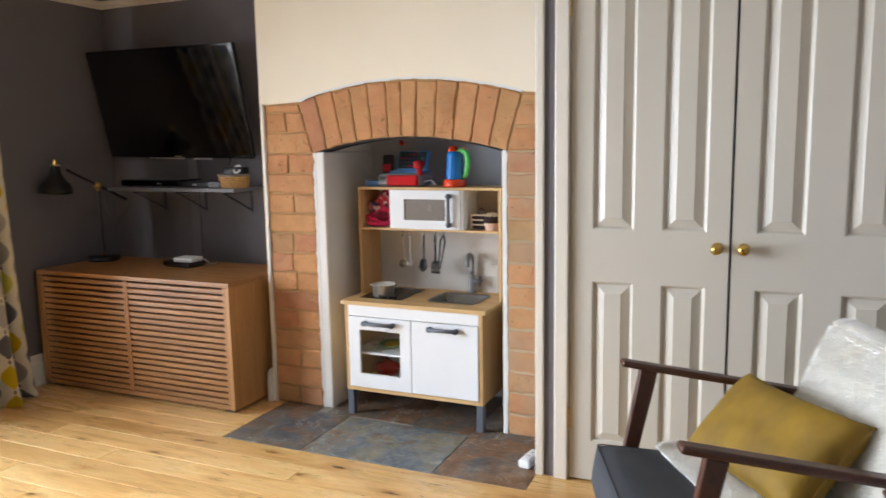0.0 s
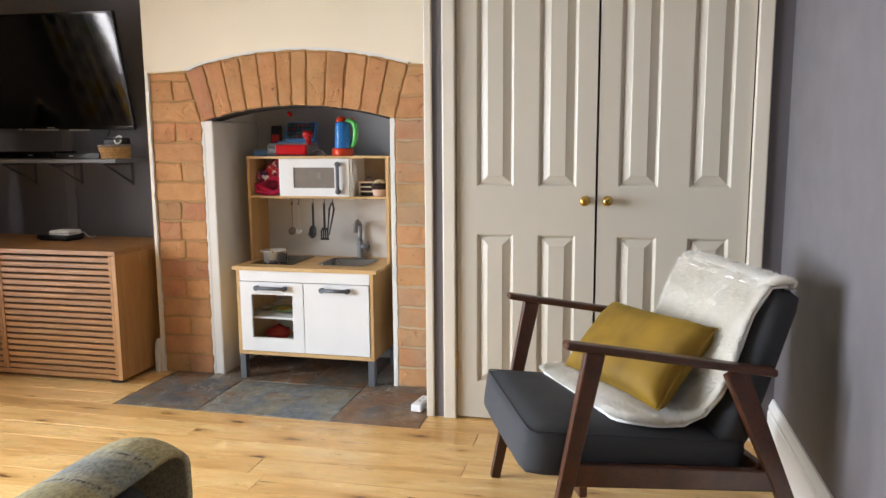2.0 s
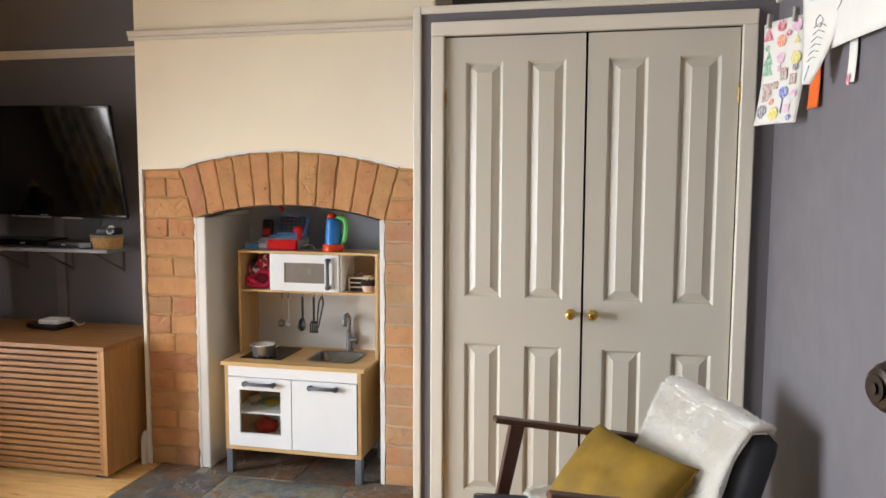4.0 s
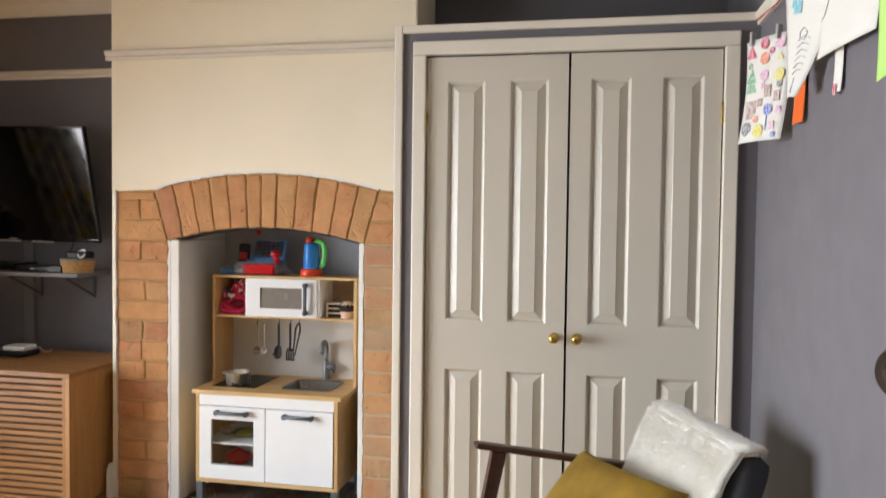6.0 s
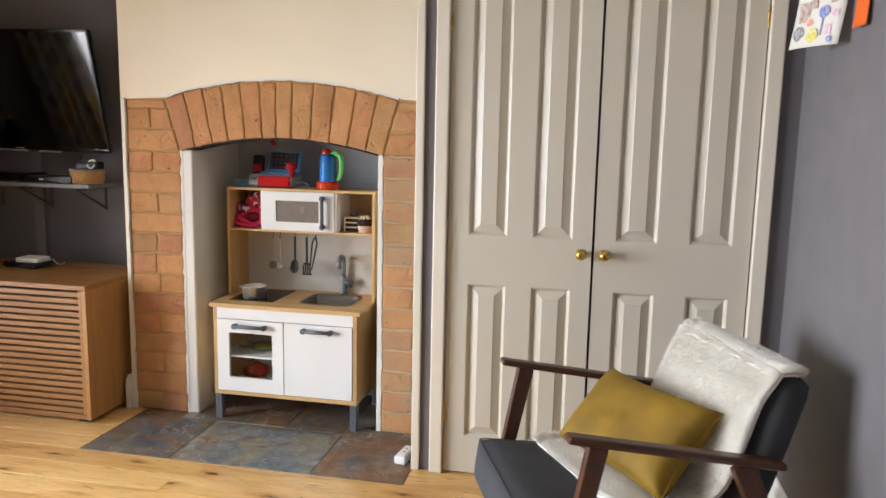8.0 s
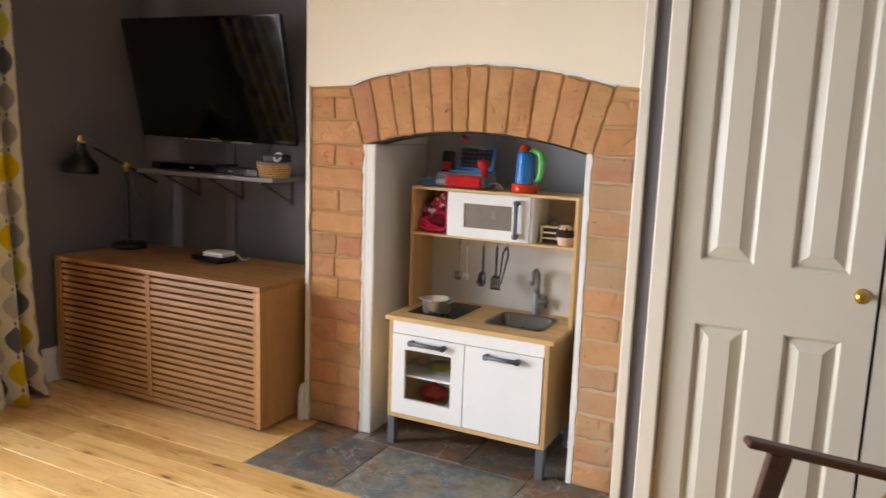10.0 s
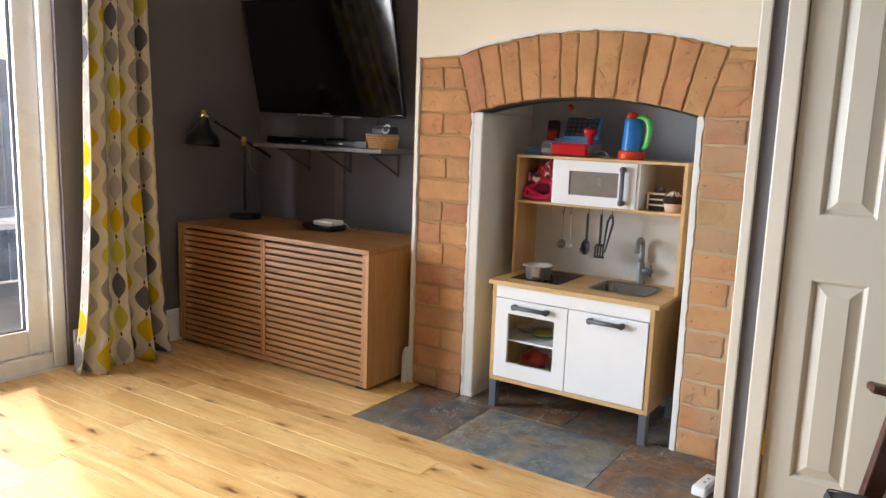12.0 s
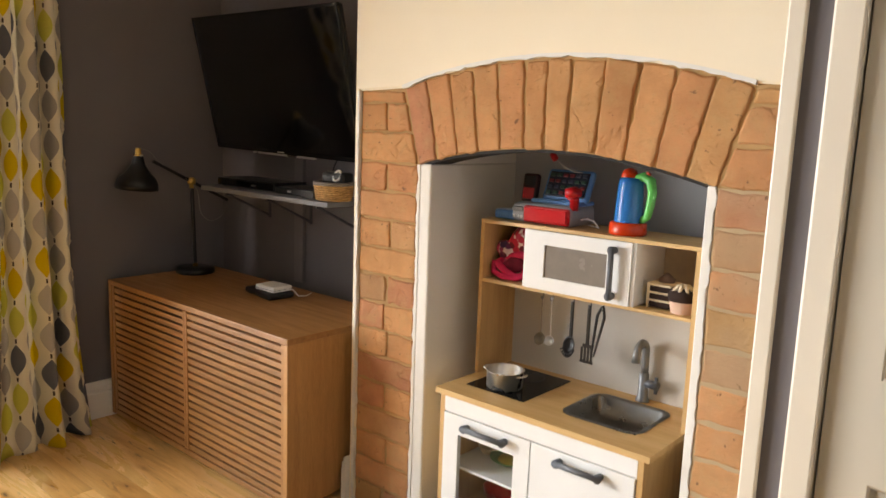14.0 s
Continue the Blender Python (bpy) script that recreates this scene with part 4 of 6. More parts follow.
def play_kitchen():
    k = empty("play_kitchen", pose(KX0, KY0, 0), label="child's play kitchen of birch veneer and white doors", category="play kitchen")
    w, d = KX1 - KX0, KY1 - KY0
    # worktop with a sink hole
    sx0, sx1, sy0, sy1 = 0.398, 0.628, 0.105, 0.325
    bm = bmesh.new()
    for a in ((0, 0, sx0, d), (sx1, 0, w, d), (sx0, 0, sx1, sy0), (sx0, sy1, sx1, d)):
        box(a[0], a[1], KT - 0.018, a[2], a[3], KT, 0, 2, bm)
    bmesh.ops.remove_doubles(bm, verts=bm.verts[:], dist=1e-5)
    part("worktop", bm, M_BIRCH, k)
    s0, s1 = 0.016, w - 0.016
    for x in (s0, s1 - 0.018):
        part("side_panel", box(x, 0.008, 0.125, x + 0.018, d, KT - 0.018, 0.001, 1), wood("birch_side", srgb(214, 172, 116), srgb(196, 150, 96), 0.5, (10, 10, 1.0), 0, 0.04, 0.05, 0.2), k)
    part("bottom_board", box(s0 + 0.018, 0.008, 0.125, s1 - 0.018, d, 0.143, 0.001, 1), M_BIRCH, k)
    part("back_board", box(s0 + 0.018, d - 0.006, 0.143, s1 - 0.018, d, KT - 0.018), M_WHITE, k)
    part("top_rail", box(s0 + 0.018, 0.008, KT - 0.070, s1 - 0.018, 0.022, KT - 0.019, 0.001, 1), M_WHITE, k)
    part("divider", box(w / 2 - 0.008, 0.024, 0.143, w / 2 + 0.008, d - 0.008, KT - 0.072), M_WHITE, k)
    part("oven_shelf", box(s0 + 0.020, 0.030, 0.300, w / 2 - 0.009, d - 0.010, 0.308), M_WHITE, k)
    for x in (s0 + 0.001, s1 - 0.033):
        for y in (0.010, d - 0.045):
            part("leg", box(x, y, 0, x + 0.032, y + 0.034, 0.124, 0.003, 2), M_GREYP, k, "grey plastic leg")
    # doors
    z0, z1 = 0.146, KT - 0.073
    x0, x1 = s0 + 0.020, w / 2 - 0.002
    fr = bmesh.new()
    a, b, c, e = x0 + 0.058, x1 - 0.054, z0 + 0.065, z1 - 0.060
    for q in ((x0, z0, a, z1), (b, z0, x1, z1), (a, z0, b, c), (a, e, b, z1)):
        box(q[0], 0.004, q[1], q[2], 0.020, q[3], 0, 1, fr)
    bmesh.ops.remove_doubles(fr, verts=fr.verts[:], dist=1e-5)
    oven = part("oven_door", fr, M_WHITE, k, "white oven door with a clear window")
    part("window", box(a, 0.010, c, b, 0.013, e), glass_mat("oven_window", 1.22), oven, "clear plastic oven window").visible_shadow = False
    part("handle", handle_bm((x0 + 0.095, 0.004, z1 - 0.026), (x1 - 0.085, 0.004, z1 - 0.026), (0, -1, 0)), M_GREYP, oven, "grey plastic bar handle", True)
    x0, x1 = w / 2 + 0.002, s1 - 0.020
    cd = part("cupboard_door", box(x0, 0.004, z0, x1, 0.020, z1, 0.0015, 1), M_WHITE, k)
    part("handle", handle_bm((x0 + 0.098, 0.004, z1 - 0.026), (x1 - 0.098, 0.004, z1 - 0.026), (0, -1, 0)), M_GREYP, cd, "grey plastic bar handle", True)
    # hob and sink
    hob = part("hob", box(0.055, 0.085, KT, 0.275, 0.355, KT + 0.003, 0.001, 1), plain("black_hob", srgb(14, 13, 13), 0.16, 0, 0.08, 25, 0, 0.25), k, "glossy black hob plate")
    for y in (0.155, 0.285):
        ring = [(0.165 + 0.045 * math.cos(2 * math.pi * i / 28), y + 0.045 * math.sin(2 * math.pi * i / 28), KT + 0.0035) for i in range(29)]
        part("hob_ring", tube(ring, 0.0008, 4, None, False), M_GREYP, hob)
    basin = bmesh.new()
    rings = []
    for inset, z in ((-0.012, KT + 0.002), (0.0, KT + 0.0035), (0.004, KT - 0.004), (0.012, KT - 0.050), (0.030, KT - 0.058)):
        r = 0.034
        pts = []
        for cx, cy, a0 in ((sx1 - r, sy1 - r, 0), (sx0 + r, sy1 - r, 90), (sx0 + r, sy0 + r, 180), (sx1 - r, sy0 + r, 270)):
            for i in range(6):
                an = radians(a0 + i * 18)
                pts.append(basin.verts.new((cx + (r - inset) * math.cos(an), cy + (r - inset) * math.sin(an), z)))
        rings.append(pts)
    for p, q in zip(rings, rings[1:]):
        for i in range(len(p)):
            basin.faces.new((p[i], p[(i + 1) % len(p)], q[(i + 1) % len(p)], q[i]))
    basin.faces.new(rings[-1])
    bmesh.ops.recalc_face_normals(basin, faces=basin.faces[:])
    for f in basin.faces:
        f.normal_flip()
    part("sink", basin, plain("grey_metallic_plastic", srgb(118, 118, 116), 0.3, 0.75), k, "grey rounded sink basin", True)
    tx, ty = 0.520, 0.366
    tap = part("tap", lathe([(0, 0), (0.021, 0), (0.021, 0.006), (0.016, 0.014), (0.015, 0.085), (0.012, 0.092), (0, 0.092)], 20, None, pose(tx, ty, KT)), plain("grey_tap", srgb(128, 130, 132), 0.34, 0.5), k, "grey mixer tap", True)
    sp = [(tx, ty, KT + 0.09 + i * 0.02) for i in range(4)] + [(tx - 0.0 * i, ty - 0.032 + 0.032 * math.cos(radians(i * 20)), KT + 0.155 + 0.034 * math.sin(radians(i * 20))) for i in range(1, 10)] + [(tx, ty - 0.066, KT + 0.135)]
    part("spout", tube(sp, [0.0115] * 13 + [0.013], 12), plain("grey_spout", srgb(134, 136, 138), 0.34, 0.5), tap, "", True)
    part("lever", tube([(tx, ty, KT + 0.058), (tx + 0.048, ty - 0.004, KT + 0.058)], 0.013, 12), M_GREYP, tap, "", True)
    part("cross_handle", tube([(tx + 0.042, ty - 0.004, KT + 0.034), (tx + 0.042, ty - 0.004, KT + 0.084)], 0.006, 8), M_GREYP, tap, "", True)
    # upper part
    ux0, ux1, uy0, uy1, uz0, uz1 = -0.006, 0.726, 0.204, 0.400, 0.868, 1.073
    for x in (ux0, ux1 - 0.014):
        part("upright", box(x, uy0, KT, x + 0.014, uy1, uz1 - 0.012, 0.001, 1), wood("birch_upright", srgb(216, 174, 118), srgb(198, 152, 98), 0.5, (10, 10, 1.0), 0, 0.04, 0.05, 0.2), k)
    part("top_shelf", box(ux0, uy0, uz1 - 0.012, ux1, uy1, uz1, 0.001, 1), M_BIRCH, k)
    part("lower_shelf", box(ux0 + 0.014, uy0, uz0, ux1 - 0.014, uy1, uz0 + 0.010, 0.001, 1), M_BIRCH, k)
    part("splash_back", box(ux0 + 0.014, uy1 - 0.006, KT, ux1 - 0.014, uy1, uz0), plain("matt_splash_back", srgb(212, 208, 200), 0.6, 0, 0.02, 8), k, "white splash-back panel")
    part("shelf_back", box(ux0 + 0.014, uy1 - 0.006, uz0 + 0.010, ux1 - 0.014, uy1, uz1 - 0.012), plain("shelf_back_beige", srgb(196, 176, 150), 0.6), k)
    mz0, mz1 = uz0 + 0.011, uz1 - 0.013
    mx0, mx1 = ux0 + 0.172, ux0 + 0.548
    for x in (mx0, mx1 - 0.010):
        part("microwave_side", box(x, uy0 + 0.001, mz0, x + 0.010, uy1 - 0.007, mz1), M_WHITE, k)
    fr = bmesh.new()
    a, b, c, e = mx0 + 0.078, mx1 - 0.086, mz0 + 0.040, mz1 - 0.042
    for q in ((mx0 + 0.012, mz0, a, mz1), (b, mz0, mx1 - 0.0115, mz1), (a, mz0, b, c), (a, e, b, mz1)):
        box(q[0], uy0 - 0.006, q[1], q[2], uy0 + 0.008, q[3], 0, 1, fr)
    bmesh.ops.remove_doubles(fr, verts=fr.verts[:], dist=1e-5)
    mw = part("microwave_door", fr, M_WHITE, k, "white microwave door with a smoky window")
    part("window", box(a, uy0 - 0.001, c, b, uy0 + 0.003, e), plain("smoky_window", srgb(136, 126, 116), 0.25), mw, "smoky grey plastic window")
    part("handle", handle_bm((mx1 - 0.062, uy0 - 0.006, mz0 + 0.024), (mx1 - 0.062, uy0 - 0.006, mz1 - 0.026), (0, -1, 0)), M_GREYP, mw, "grey plastic bar handle", True)
    # rail and hooks
    part("hook_rail", tube([(ux0 + 0.02, uy1 - 0.10, uz0 - 0.008), (ux1 - 0.02, uy1 - 0.10, uz0 - 0.008)], 0.003, 8), M_STEEL, k)
    for f in (0.263, 0.312, 0.418, 0.500, 0.560):
        x = ux0 + f * 0.732
        y = uy1 - 0.10
        hk = [(x, y, uz0 - 0.005), (x, y, uz0 - 0.034)] + [(x, y - 0.007 + 0.007 * math.cos(radians(a)), uz0 - 0.034 - 0.007 * math.sin(radians(a))) for a in (40, 90, 140, 180)] + [(x, y - 0.014, uz0 - 0.028)]
        part("hook", tube(hk, 0.0022, 6), M_GREYP, k)


play_kitchen()


def hanging_tools():
    y, top = KY0 + 0.293, 0.868 - 0.030
    x = lambda f: KX0 - 0.006 + f * 0.732
    a = empty("pasta_spoon", pose(x(0.418), y, top), label="black plastic toy pasta spoon hanging on a hook", category="utensil")
    bm = box(-0.006, -0.004, -0.115, 0.006, 0.002, 0.0, 0.003)
    part("handle", bm, M_BLACK, a)
    hd = lathe([(0, -0.002), (0.010, 0.0), (0.017, 0.004), (0.020, 0.012), (0.017, 0.012), (0.012, 0.005), (0, 0.002)], 18, None, pose(0, 0, -0.142, 75, 0, 0) @ Matrix.Diagonal((1, 1.5, 1, 1)))
    for i in range(9):
        an = radians(200 + i * 17.5)
        p = Vector((0.019 * math.cos(an), -0.008, -0.142 + 0.028 * math.sin(an)))
        tube([p, p + Vector((0.004 * math.cos(an), -0.014, 0.004 * math.sin(an)))], 0.003, 6, hd)
    part("head", hd, M_BLACK, a)
    b = empty("spatula", pose(x(0.500), y, top), label="black plastic toy spatula hanging on a hook", category="utensil")
    part("handle", box(-0.006, -0.004, -0.125, 0.006, 0.002, 0.0, 0.003), M_BLACK, b)
    bl = bmesh.new()
    box(-0.023, -0.003, -0.185, 0.023, 0.000, -0.176, 0.001, 1, bl)
    box(-0.016, -0.003, -0.136, 0.016, 0.000, -0.124, 0.001, 1, bl)
    for i in range(4):
        box(-0.0215 + i * 0.0112, -0.003, -0.177, -0.0135 + i * 0.0112, 0.000, -0.135, 0.0008, 1, bl)
    part("blade", bl, M_BLACK, b)
    c = empty("tongs", pose(x(0.560), y, top, 0, 9, 0), label="black plastic toy tongs hanging on a hook", category="utensil")
    for s in (-1, 1):
        part("arm", tube([(0.005 * s, 0, -0.004), (0.012 * s, 0, -0.03), (0.008 * s, 0, -0.10), (0.004 * s, 0, -0.160)], [0.004, 0.005, 0.004, 0.003], 8), M_BLACK, c)
    part("bend", tube([(-0.006, 0, -0.004), (0, 0, 0.003), (0.006, 0, -0.004)], 0.004, 8), M_BLACK, c)
    for i, (f, mt, n) in enumerate(((0.263, plain("dull_steel", srgb(120, 112, 98), 0.3, 0.9), "steel toy ladle hanging on a hook"), (0.312, M_STEEL, "small steel toy strainer hanging on a hook"))):
        d = empty("ladle", pose(x(f), y, top), label=n, category="utensil")
        part("handle", tube([(0, 0, 0), (0, 0.004, -0.13)], 0.0016, 6), mt, d)
        part("bowl", lathe([(0, -0.016), (0.012, -0.013), (0.021 - 0.004 * i, 0.0), (0.0195 - 0.004 * i, 0.0), (0.011, -0.011), (0, -0.014)], 22, None, pose(0.0, -0.004, -0.142, 70, 0, 0)), mt, d, "", True)


hanging_tools()


def toy_pot():
    steel = plain("bright_steel", srgb(222, 222, 220), 0.3, 0.88)
    p = empty("toy_pot", pose(0.550, 0.100, KT + 0.003), label="small open steel toy saucepan on the hob", category="pot")
    part("body", lathe([(0, 0), (0.052, 0), (0.057, 0.004), (0.058, 0.054), (0.062, 0.057), (0.061, 0.059), (0.056, 0.057), (0.054, 0.010), (0.050, 0.006), (0, 0.005)], 40), steel, p, "", True)
    for s in (-1, 1):
        pts = [(s * 0.057, -0.018, 0.048), (s * 0.072, -0.015, 0.051), (s * 0.077, 0.0, 0.052), (s * 0.072, 0.015, 0.051), (s * 0.057, 0.018, 0.048)]
        part("handle", tube(pts, 0.003, 8), steel, p, "", True)


toy_pot()
M_RED = plain("red_plastic", srgb(196, 24, 30), 0.3)
M_BLUE = plain("blue_plastic", srgb(18, 122, 198), 0.2)
M_LBLUE = plain("light_blue_plastic", srgb(92, 146, 198), 0.35)
M_GREEN = plain("green_plastic", srgb(84, 206, 104), 0.3)
M_ORANGE = plain("orange_plastic", srgb(232, 66, 24), 0.3)
M_LGREY = plain("light_grey_plastic", srgb(150, 154, 158), 0.4)
UT = 1.073


def toy_kettle():
    k = empty("toy_kettle", pose(0.868, 0.225, UT), label="blue toy kettle with red base and green handle", category="toy kettle")
    part("base", lathe([(0, 0), (0.052, 0), (0.054, 0.004), (0.053, 0.032), (0.048, 0.036), (0, 0.036)], 32), M_ORANGE, k, "orange-red base", True)
    part("body", lathe([(0.041, 0.036), (0.041, 0.050), (0.038, 0.100), (0.035, 0.150), (0.032, 0.162), (0, 0.164)], 32), M_BLUE, k, "", True)
    part("lid", lathe([(0.024, 0.164), (0.024, 0.172), (0.018, 0.184), (0.008, 0.190), (0, 0.191)], 22, None, pose(-0.006, 0, 0)), M_ORANGE, k, "", True)
    hd = [(0.012, 0, 0.160), (0.038, 0, 0.168), (0.062, -0.004, 0.156), (0.070, -0.006, 0.125), (0.066, -0.006, 0.085), (0.058, -0.004, 0.056), (0.036, 0, 0.040)]
    part("handle", tube(hd, [0.012, 0.014, 0.015, 0.013, 0.012, 0.012, 0.010], 12), M_GREEN, k, "bright green handle", True)
    part("button", lathe([(0.008, 0), (0.008, 0.005), (0, 0.006)], 12, None, pose(0.052, -0.004, 0.176, 0, 30, 0)), M_ORANGE, k)


toy_kettle()


def toy_till():
    t = empty("toy_till", pose(0.592, 0.230, UT) @ Matrix.Scale(1.13, 4), label="red and blue toy cash register with a scanner", category="toy till")
    slope = pose(0.030, 0.030, 0.058, -24, 0, 0)
    part("drawer_case", box(-0.100, -0.040, 0.0, 0.098, 0.090, 0.056, 0.016, 3), M_LGREY, t, "pale grey till body")
    dr = part("drawer", box(-0.052, -0.050, 0.004, 0.094, -0.036, 0.050, 0.007, 3), M_RED, t, "glossy red cash drawer front")
    part("drawer_edge", box(-0.046, -0.053, 0.010, 0.088, -0.049, 0.044, 0.003, 2), plain("deep_red_plastic", srgb(206, 30, 34), 0.22), dr)
    part("receipt_slot", box(-0.094, -0.043, 0.030, -0.058, -0.038, 0.044, 0.002, 1), M_GREYP, t)
    for i in range(3):
        part("side_button", box(-0.092 + i * 0.013, -0.043, 0.012, -0.083 + i * 0.013, -0.038, 0.021, 0.002, 1), plain("pale_button", srgb(206, 208, 210), 0.4), t)
    part("card_tray", box(-0.172, -0.020, 0.0, -0.098, 0.050, 0.026, 0.006, 2), M_LBLUE, t, "light blue card tray")
    part("card", moved(box(-0.060, -0.002, 0, 0.012, 0.026, 0.004, 0.001, 1), pose(-0.120, 0.0, 0.027, 0, -4, 0)), plain("white_card", srgb(206, 214, 222), 0.5), t, "white toy bank card")
    part("shelf_step", box(-0.062, 0.0, 0.054, 0.096, 0.085, 0.066, 0.005, 2), M_LBLUE, t, "blue plastic ledge")
    kb = part("keypad", moved(box(-0.074, -0.010, 0.004, 0.074, 0.010, 0.098, 0.010, 3), slope), plain("sky_blue_plastic", srgb(86, 148, 204), 0.35), t, "blue sloping keypad frame")
    part("key_field", moved(box(-0.063, -0.013, 0.014, 0.063, -0.009, 0.088, 0.004, 2), slope), plain("key_field", srgb(38, 44, 58), 0.4), kb, "dark key panel")
    hues = (("green", srgb(50, 86, 74)), ("red", srgb(128, 50, 56)), ("slate", srgb(64, 72, 92)))
    meshes = []
    for n, c in hues:
        b = box(-0.0075, -0.003, -0.005, 0.0075, 0.002, 0.005, 0.0015, 1)
        me = bpy.data.meshes.new("key")
        b.to_mesh(me)
        b.free()
        me.materials.append(plain("key_" + n, c, 0.4))
        meshes.append(me)
    for r in range(4):
        for c in range(6):
            same("key", meshes[(r * 2 + c // 2) % 3], kb, slope @ pose(-0.051 + c * 0.0205, -0.014, 0.024 + r * 0.0175))
    cr = pose(-0.078, 0.018, 0.052, -10, 0, 4)
    rd = part("card_reader", moved(box(-0.024, -0.012, 0, 0.024, 0.012, 0.082, 0.008, 2), cr), plain("black_red_plastic", srgb(58, 14, 16), 0.35), t, "black and red card reader")
    part("reader_screen", moved(box(-0.018, -0.0145, 0.046, 0.018, -0.011, 0.074, 0.002, 1), cr), M_BLACK, rd)
    part("reader_keys", moved(box(-0.018, -0.0145, 0.008, 0.018, -0.011, 0.040, 0.003, 1), cr), M_RED, rd, "red reader keypad")
    sc = part("scanner", tube([(0.092, -0.020, 0.046), (0.092, -0.020, 0.074), (0.090, -0.026, 0.084)], [0.012, 0.013, 0.016], 14), M_RED, t, "red hand scanner", True)
    part("scanner_head", tube([(0.072, -0.034, 0.092), (0.094, -0.026, 0.094), (0.108, -0.014, 0.094)], [0.013, 0.017, 0.010], 14), M_RED, sc, "", True)
    part("microphone_stalk", tube([(0.098, 0.070, 0.140), (0.070, 0.062, 0.142), (0.045, 0.05, 0.146), (0.010, 0.045, 0.160), (-0.014, 0.04, 0.178)], 0.0028, 6), plain("grey_stalk", srgb(170, 172, 176), 0.4), t)
    part("microphone", lathe([(0, -0.014), (0.009, -0.010), (0.010, 0.002), (0.007, 0.012), (0, 0.014)], 14, None, pose(-0.018, 0.04, 0.183, 0, -45, 0)), M_RED, t, "", True)
    part("scanner_cord", tube([(0.096, 0.01, 0.020), (0.125, 0.0, 0.026), (0.150, -0.01, 0.022), (0.158, 0.0, 0.006), (0.140, 0.02, 0.004), (0.11, 0.03, 0.006)], 0.0022, 6), M_WHITE, t, "thin white cord")


toy_till()


def dotted(name):
    n = Nodes(name)
    v = n.coords((1, 1, 1))
    vor = n.add("ShaderNodeTexVoronoi", Scale=52.0)
    n.link(v, vor.inputs["Vector"])
    spot = n.ramp(vor.outputs["Distance"], (0.62, grey3(1)), (0.70, grey3(0)))
    hue = n.add("ShaderNodeSeparateXYZ")
    n.link(vor.outputs["Color"], hue.inputs[0])
    col = n.ramp(hue.outputs[0], (0.1, srgb(196, 34, 60)), (0.40, srgb(52, 18, 36)), (0.55, srgb(214, 60, 96)), (0.75, srgb(60, 40, 80)), (0.95, srgb(150, 30, 50)))
    n.base(n.mix(spot, srgb(222, 204, 200), col))
    n.gloss(0.85)
    return n.m


def crumple(bm, amp, freq, seed):
    for v in bm.verts:
        p = v.co * freq + Vector((seed, seed * 0.7, 0))
        v.co += Vector((noise.noise(p), noise.noise(p + Vector((9, 0, 0))), noise.noise(p + Vector((0, 9, 0))))) * amp
    return bm


def blob(sx, sy, sz, sub=3):
    bm = bmesh.new()
    bmesh.ops.create_icosphere(bm, subdivisions=sub, radius=1.0)
    moved(bm, Matrix.Diagonal((sx, sy, sz, 1)))
    return bm


